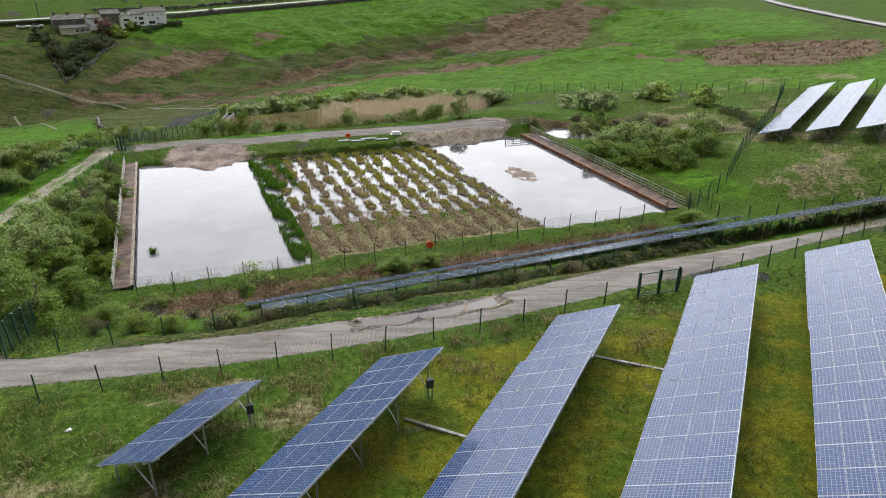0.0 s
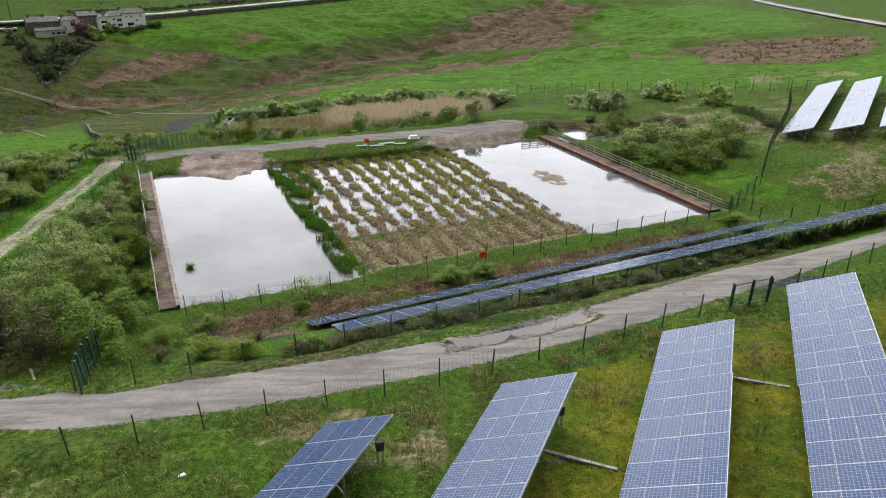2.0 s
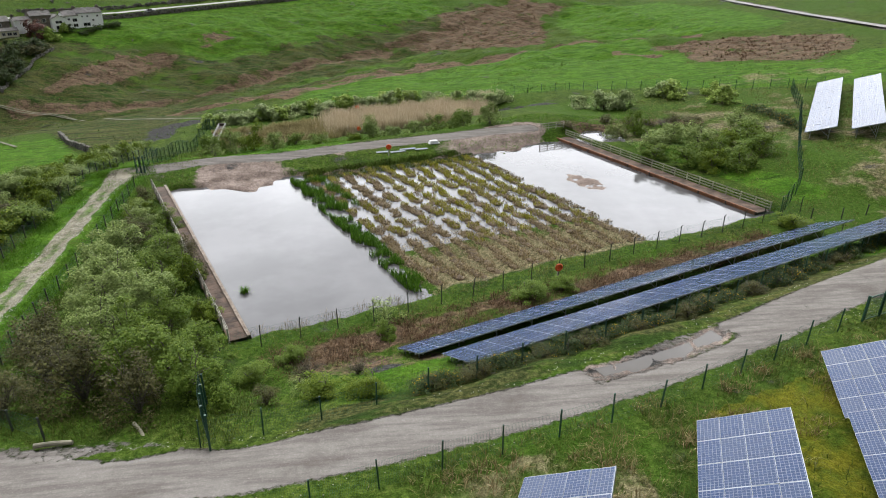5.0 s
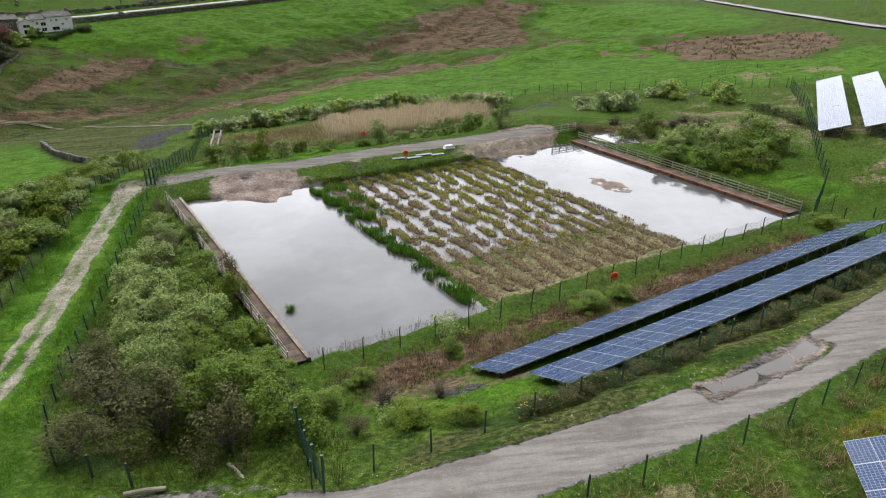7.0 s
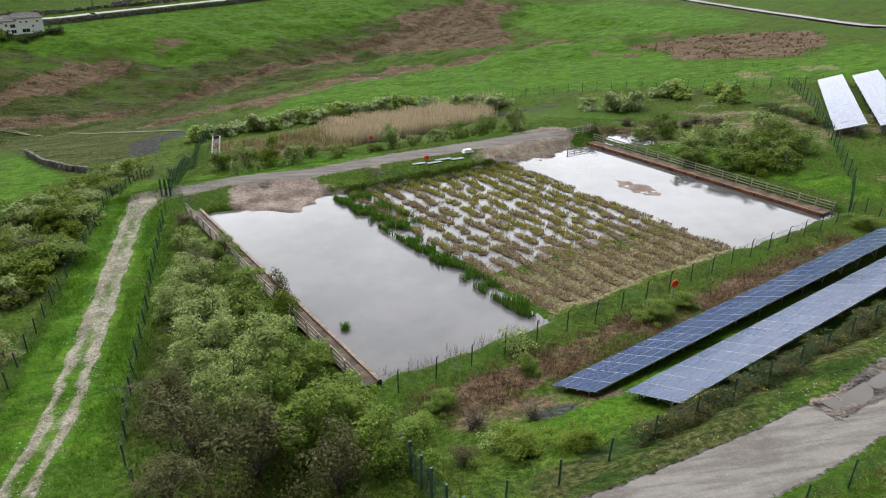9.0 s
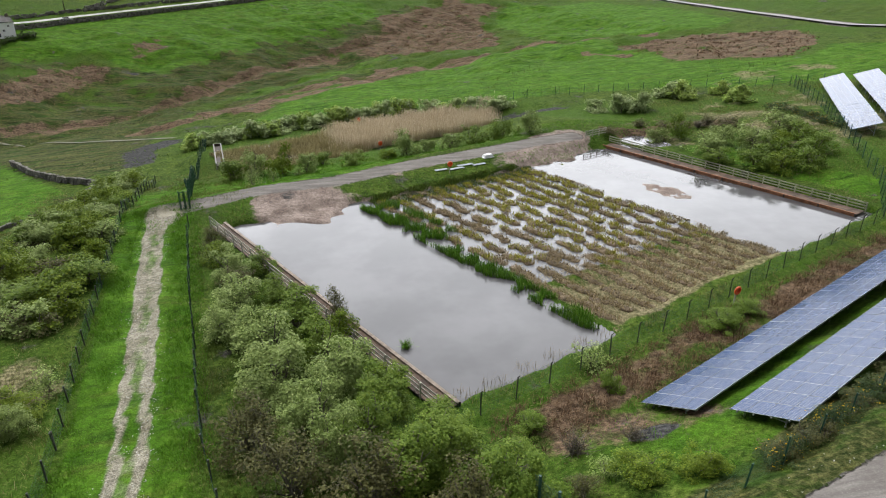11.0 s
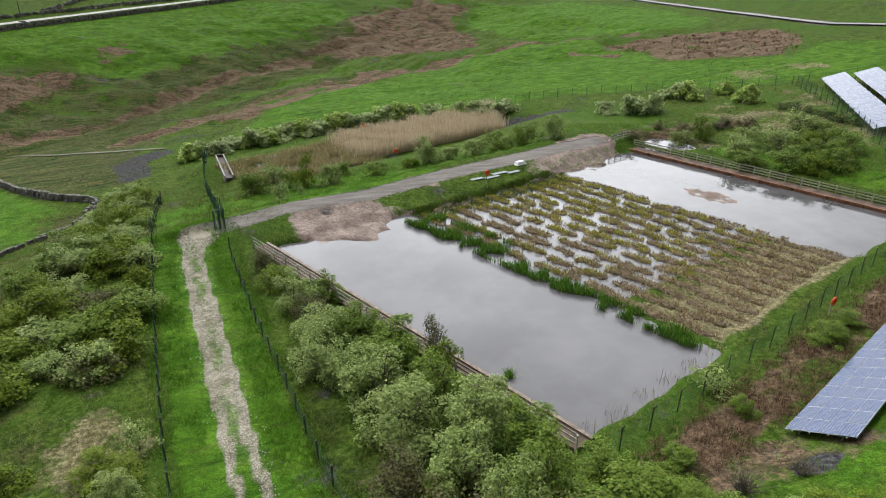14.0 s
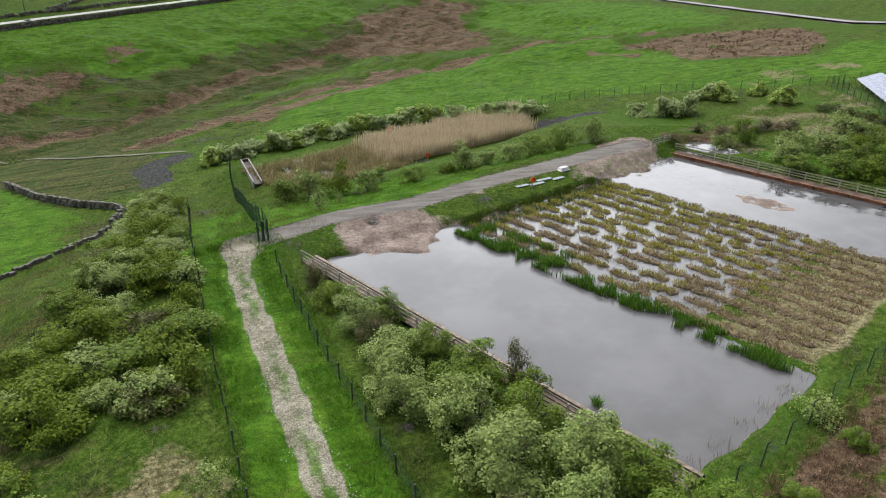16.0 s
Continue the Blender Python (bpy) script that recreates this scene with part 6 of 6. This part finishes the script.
def stone_wall(pts, height, label, step=0.55, courses=3, group="field walls", seed=1):
    r = random.Random(seed)
    x0, y0 = pts[0]
    base = thing("dry_stone_wall", (x0, y0, ground_z(x0, y0)), label, "wall", group)
    s = Shape()
    for k in range(courses):
        for x, y, w in along(pts, step):
            if r.random() < 0.06 and k == courses - 1:
                continue
            x += r.uniform(-0.1, 0.1) + r.uniform(0, step) * math.cos(w)
            y += r.uniform(-0.1, 0.1) + r.uniform(0, step) * math.sin(w)
            z = ground_z(x, y) + height * k / courses - 0.1
            l, d, h = step * r.uniform(0.45, 0.62), 0.25 * r.uniform(0.8, 1.3), height / courses * r.uniform(1.0, 1.35)
            c, n = Vector((math.cos(w), math.sin(w), r.uniform(-0.1, 0.1))) * l, Vector((-math.sin(w), math.cos(w), 0)) * d
            o = Vector((x, y, z))
            u = Vector((r.uniform(-0.05, 0.05), r.uniform(-0.05, 0.05), h))
            s.quadbox([o - c - n, o + c - n, o + c + n, o - c + n, o - c * 0.85 - n * 0.8 + u, o + c * 0.85 - n * 0.8 + u, o + c * 0.85 + n * 0.8 + u, o - c * 0.85 + n * 0.8 + u])
    me = s.mesh("stones", STONE)
    tagged(put("stones", me, base, base.matrix_world.inverted()), kind="stuff")
    return base


def shifted(pts, d):
    return [(x - d * 0.62, y + d * 0.78) for x, y in pts]


ribbon("road", RIGHT_ROAD, 4.4, 0.22, ASPHALT, "pale lane on the far moor")
ribbon("road", HILL_ROAD, 5.0, 1.25, ASPHALT, "pale country road along the hillside")
stone_wall(shifted(HILL_ROAD[2:], -2.9), 1.5, "dark dry stone wall below the hill road", 1.1, 3, seed=2)
stone_wall(shifted(HILL_ROAD[2:], 9.0), 1.1, "dark dry stone wall above the hill road", 1.3, 2, seed=3)
stone_wall([(-112, 305), (-104, 322), (-84, 360)], 1.2, "dark dry stone wall between hill fields", 1.4, 2, seed=4)
stone_wall([(-150, 285), (-170, 330), (-190, 400)], 1.2, "dark dry stone wall between hill fields", 1.4, 2, seed=5)
stone_wall([(-200, 300), (-120, 352), (-40, 410)], 1.2, "dark dry stone wall between hill fields", 1.5, 2, seed=6)
stone_wall([(-92, 153), (-84, 140), (-76, 131), (-71.5, 127.5), (-69.3, 124.5), (-70, 119)], 1.1, "tumbled dry stone wall round a green field", 0.5, 3, seed=7)
stone_wall([(-70, 119), (-71.6, 115), (-77.5, 108.3), (-84, 100)], 0.5, "tumbled dry stone wall round a green field", 0.7, 1, seed=8)
stone_wall([(-159.5, 237.1), (-147.8, 224.1), (-133.2, 207.2)], 0.9, "dark dry stone wall below the gardens", 1.2, 2, seed=9)
stone_wall([(-131, 238.8), (-132.8, 227.9), (-133.2, 207.2)], 0.9, "dark dry stone wall below the gardens", 1.2, 2, seed=10)
PALE_RUT = weathered("pale_worn_rut", (0.085, 0.088, 0.05), (0.16, 0.155, 0.10), 0.95, 0.0, 0.2, 0.3)
for pts in (VALLEY_PATH, LOW_PATH[1:]):
    for d in (-0.55, 0.55):
        ribbon("path", shifted(pts, d), 0.5, 0.16, PALE_RUT, "thin pale wheel rut across the valley floor")


def car(x, y, heading, paint, label):
    base = thing("car", (x, y, ground_z(x, y) + 0.25), label, "car", "cars by the hill road", rz=heading)
    s = Shape().quadbox([(-2.0, -0.85, 0.35), (2.0, -0.85, 0.35), (2.0, 0.85, 0.35), (-2.0, 0.85, 0.35), (-2.05, -0.8, 0.95), (2.0, -0.8, 0.85), (2.0, 0.8, 0.85), (-2.05, 0.8, 0.95)])
    put("body", s.mesh("body", paint), base)
    c = Shape().quadbox([(-1.6, -0.75, 0.9), (1.0, -0.75, 0.9), (1.0, 0.75, 0.9), (-1.6, 0.75, 0.9), (-1.2, -0.6, 1.45), (0.3, -0.6, 1.45), (0.3, 0.6, 1.45), (-1.2, 0.6, 1.45)])
    put("cabin", c.mesh("cabin", WINDOW_GLASS), base)
    for wx in (-1.3, 1.3):
        for wy in (-0.8, 0.8):
            put("wheel", Shape().tube([(wx, wy - 0.1, 0.32), (wx, wy + 0.1, 0.32)], [0.32, 0.32], 10).mesh("wheel", BACKSHEET), base)


car(-114.5, 287.5, 0.75, weathered("silver_paint", (0.35, 0.36, 0.38), (0.42, 0.43, 0.45), 0.3, 0.5), "silver car on the hill road")
car(-166, 240, 0.7, WHITE_PAINT, "white car parked beside the cottages")
car(-162.5, 242.5, 0.7, WHITE_PAINT, "white car parked beside the cottages")


def utility_pole(x, y, h):
    base = thing("utility_pole", (x, y, ground_z(x, y)), "tall wooden utility pole with a crossarm", "pole", "poles on the hillside")
    put("pole", Shape().tube([(0, 0, -0.2), (0, 0, h)], [0.16, 0.11], 8).mesh("pole", DARK_TIMBER), base)
    put("crossarm", Shape().box(-0.9, -0.06, h - 0.9, 0.9, 0.06, h - 0.75).mesh("crossarm", DARK_TIMBER), base)


utility_pole(-168, 253, 10.5)
utility_pole(-118, 300, 9.0)
utility_pole(-72, 345, 9.0)


# ---- small things round the ponds ----
def life_ring(x, y, h, lean, label="orange life ring housing on a grey post"):
    base = thing("life_ring", (x, y, ground_z(x, y)), label, "life ring", "life rings round the ponds", rz=lean)
    put("post", Shape().box(-0.05, -0.05, -0.3, 0.05, 0.05, h + 0.1).mesh("post", OLD_TIMBER), base)
    n, m, v, f = 20, 8, [], []
    for i in range(n):
        w = 2 * math.pi * i / n
        for j in range(m):
            u = 2 * math.pi * j / m
            rr = 0.29 + 0.095 * math.cos(u)
            v.append((rr * math.cos(w), -0.14 + 0.085 * math.sin(u), h + rr * math.sin(w)))
            f.append((i * m + j, ((i + 1) % n) * m + j, ((i + 1) % n) * m + (j + 1) % m, i * m + (j + 1) % m))
    put("ring", mesh_of("ring", v, f, ORANGE, True), base, None, "orange life ring")
    put("backboard", Shape().tube([(0, -0.09, h), (0, -0.06, h)], [0.33, 0.33], 20).mesh("backboard", ORANGE), base, None, "orange round backboard")


life_ring(-3.4, 58.0, 1.45, 0.25)
life_ring(-18.9, 96.6, 1.3, 0.2)
life_ring(-24.6, 122.7, 1.2, 0.2)
life_ring(-26.0, 142.6, 1.9, 0.2)


def metal_gate(p, q, h, label):
    (x0, y0), (x1, y1) = p, q
    base = thing("metal_gate", (x0, y0, ground_z(x0, y0)), label, "gate", "gates", rz=math.atan2(y1 - y0, x1 - x0))
    w = math.hypot(x1 - x0, y1 - y0)
    for x in (0, w * 0.52, w):
        put("gate_post", Shape().box(x - 0.06, -0.06, -0.3, x + 0.06, 0.06, h + 0.15).mesh("gate_post", GREEN_PAINT), base)
    for a0, a1 in ((0.12, w * 0.52 - 0.1), (w * 0.52 + 0.1, w - 0.12)):
        s = Shape()
        for z in (0.12, h):
            s.box(a0, -0.025, z - 0.03, a1, 0.025, z + 0.03)
        for x in (a0, a1):
            s.box(x - 0.025, -0.024, 0.12, x + 0.025, 0.024, h)
        put("gate_frame", s.mesh("gate_frame", GREEN_PAINT), base)
        m = Shape()
        for i in range(1, int((a1 - a0) / 0.08)):
            m.box(a0 + i * 0.08 - 0.002, -0.004, 0.14, a0 + i * 0.08 + 0.002, 0.004, h - 0.02)
        for k in range(1, 6):
            m.box(a0, -0.006, h * k / 6 - 0.004, a1, 0.006, h * k / 6 + 0.004)
        put("mesh_infill", m.mesh("mesh_infill", GREEN_WIRE), base)


metal_gate((12.2, 40.9), (15.1, 42.0), 1.75, "dark green mesh double gate beside the track")
fence([(-27.0, 32.6), (-27.9, 34.9), (-28.6, 37.6)], 2.1, 1.3, "tall dark green mesh gate leaf standing open", "gates", GREEN_PAINT, GREEN_PAINT, 0.1, 0.06, 0.012, 8, lean=0.02, seed=14)
metal_gate((-51.6, 90.6), (-50.6, 90.8), 2.1, "dark green gate post at the security fence")


def log(x, y, length, r0, heading, label):
    base = thing("log", (x, y, ground_z(x, y) + r0 * 0.8), label, "log", "logs by the track", rz=heading)
    put("stem", Shape().tube([(-length / 2, 0, 0), (0, 0.05, 0.02), (length / 2, 0, 0)], [r0, r0 * 0.95, r0 * 0.85], 10).mesh("stem", weathered("peeled_log", (0.18, 0.17, 0.12), (0.31, 0.29, 0.21), 0.9, 0.0, 2.0, 0.3)), base)


log(-35.6, 34.4, 1.9, 0.14, 0.1, "pale barkless log at the edge of the track")
log(-31.4, 35.0, 1.7, 0.10, -0.9, "grey log lying in the grass")

# white upturned tub and spare boards on the far bank
tub = thing("plastic_tub", (-12.3, 101.3, ground_z(-12.3, 101.3)), "white upturned plastic tub on the bank", "tub", rz=0.3)
put("shell", Shape().quadbox([(-0.75, -0.42, 0), (0.75, -0.42, 0), (0.75, 0.42, 0), (-0.75, 0.42, 0), (-0.55, -0.3, 0.42), (0.55, -0.3, 0.42), (0.55, 0.3, 0.42), (-0.55, 0.3, 0.42)]).mesh("shell", WHITE_PAINT), tub)
put("rim", Shape().box(-0.82, -0.48, 0.0, 0.82, 0.48, 0.06).mesh("rim", WHITE_PAINT), tub)
PALE_BOARD = weathered("pale_grey_board", (0.12, 0.15, 0.15), (0.2, 0.23, 0.23), 0.6, 0.0, 2.0, 0.1)
for x, y, l, w in ((-19.8, 97.6, 1.8, 0.25), (-17.6, 97.9, 2.2, 0.32), (-16.2, 98.9, 2.4, 0.28), (-14.2, 99.0, 2.0, 0.3)):
    ob = thing("board", (x, y, ground_z(x, y) + 0.05), "pale grey board lying on the bank", "board", "boards on the far bank", rz=w)
    put("plank", Shape().box(-l / 2, -0.3, 0, l / 2, 0.3, 0.05).mesh("plank", PALE_BOARD), ob)

# concrete sluice at the corner of the reed bed
sl = thing("sluice", (-51.2, 129.4, -4.45), "concrete sluice channel with pale walls", "sluice", rz=0.12)
for x0, x1 in ((-0.7, -0.5), (0.5, 0.7)):
    put("side_wall", Shape().box(x0, -6, -0.8, x1, 6, 0.45).mesh("side_wall", CONCRETE), sl)
put("end_wall", Shape().box(-0.5, 5.7, -0.8, 0.5, 6, 0.45).mesh("end_wall", DARK_TIMBER), sl)
put("channel_floor", Shape().box(-0.5, -6, -0.8, 0.5, 5.7, 0.05).mesh("channel_floor", DARK_TIMBER), sl)

# timber landing at the far end of the right walkway
lx, ly = from_pond(55.5, 40.6)
land_st = thing("landing_fence", (lx, ly, ground_z(lx, ly)), "weathered timber rails round the walkway landing", "fence", rz=0.35)
for x in (0, 1.4, 2.8, 4.2):
    put("post", Shape().box(x - 0.06, -0.06, -0.4, x + 0.06, 0.06, 1.15).mesh("post", OLD_TIMBER), land_st)
for z in (0.35, 0.7, 1.05):
    put("rail", Shape().box(-0.1, -0.1, z - 0.06, 4.3, -0.06, z + 0.06).mesh("rail", OLD_TIMBER), land_st)

# puddle in the wheel ruts of the gravel track
v = [(x - side * 0.22, y + side * 0.5, ground_z(x, y) - 0.095) for x, y in PUDDLE for side in (-1, 1)]
tagged(new("water_puddle", mesh_of("water_puddle", v, [(k, k + 2, k + 3, k + 1) for k in range(0, len(v) - 2, 2)], DARK_WATER)), "muddy puddle on the gravel track", "water", kind="structure")

# concrete covers over the cable trench between the near tables
for (x0, y0), (x1, y1) in (((-2.0, 26.6), (1.2, 25.2)), ((8.1, 32.9), (11.7, 31.5))):
    length = math.hypot(x1 - x0, y1 - y0)
    cover = thing("cable_trench_cover", (x0, y0, ground_z(x0, y0)), "narrow pale concrete covers laid across the grass", "trench cover", "trench covers in the near field", rz=math.atan2(y1 - y0, x1 - x0))
    inv = cover.matrix_world.inverted()
    n_slab = round(length / 0.6)
    for k in range(n_slab):
        f0, f1 = (k + 0.03) / n_slab, (k + 0.97) / n_slab
        p, q = (Vector((x0 + (x1 - x0) * f, y0 + (y1 - y0) * f, ground_z(x0 + (x1 - x0) * f, y0 + (y1 - y0) * f) + 0.03)) for f in (f0, f1))
        put("slab", Shape().bar(p, q, 0.17, 0.12).mesh("slab", CONCRETE), cover, inv)

# black equipment boxes on the end frames of two near tables, a white sack in the grass
for x, y in ((-0.9, 28.4), (-9.4, 25.9)):
    bx = thing("equipment_box", (x, y, ground_z(x, y)), "black equipment box on legs under the panels", "box", "equipment boxes", rz=0.4)
    put("case", Shape().box(-0.17, -0.12, 0.75, 0.17, 0.12, 1.25).mesh("case", BACKSHEET), bx)
    put("stand", Shape().box(-0.15, -0.05, -0.1, -0.09, 0.05, 0.75).box(0.09, -0.05, -0.1, 0.15, 0.05, 0.75).mesh("stand", GALV), bx)
sk = thing("sack", (-18.2, 25.0, ground_z(-18.2, 25.0)), "small white sack lying in the grass", "sack", rz=0.6)
put("bag", Shape().tube([(-0.22, 0, 0.06), (-0.12, 0, 0.08), (0.1, 0.03, 0.09), (0.22, 0, 0.05)], [0.03, 0.11, 0.12, 0.04], 9).mesh("bag", WHITE_PAINT, True), sk)

# loose stones on the wheel ruts and verges
r = np.random.default_rng(31)
s = Shape()
for x, y, w in along(GRASS_TRACK, 0.075):
    for _ in range(2):
        d = r.choice((-0.95, 0.95)) + r.normal() * 0.42
        px_, py_ = x - math.sin(w) * d + r.normal() * 0.2, y + math.cos(w) * d
        k, z = r.uniform(0.015, 0.045), ground_z(px_, py_)
        q = r.uniform(0, 3.1)
        c, n = Vector((math.cos(q), math.sin(q), 0)) * k, Vector((-math.sin(q), math.cos(q), 0)) * k * r.uniform(0.6, 1)
        o, u = Vector((px_, py_, z)), Vector((0, 0, k * r.uniform(0.5, 1.0)))
        s.quadbox([o - c - n, o + c - n, o + c + n, o - c + n, o - c * 0.6 - n * 0.6 + u, o + c * 0.6 - n * 0.6 + u, o + c * 0.6 + n * 0.6 + u, o - c * 0.6 + n * 0.6 + u])
for x, y, w in along(TRACK[2:10], 0.16):
    d = r.choice((-2.6, 2.7)) + r.normal() * 0.35
    px_, py_ = x - math.sin(w) * d, y + math.cos(w) * d
    k, z, q = r.uniform(0.015, 0.04), ground_z(px_, py_), r.uniform(0, 3.1)
    c, n = Vector((math.cos(q), math.sin(q), 0)) * k, Vector((-math.sin(q), math.cos(q), 0)) * k * 0.8
    o, u = Vector((px_, py_, z)), Vector((0, 0, k * 0.8))
    s.quadbox([o - c - n, o + c - n, o + c + n, o - c + n, o - c * 0.6 - n * 0.6 + u, o + c * 0.6 - n * 0.6 + u, o + c * 0.6 + n * 0.6 + u, o - c * 0.6 + n * 0.6 + u])
stuff("loose_stones", s.mesh("loose_stones", weathered("pale_limestone", (0.28, 0.27, 0.24), (0.48, 0.47, 0.43), 0.9, 0.0, 5.0, 0.2)), "pale loose stones on the wheel ruts and verges", "stones")
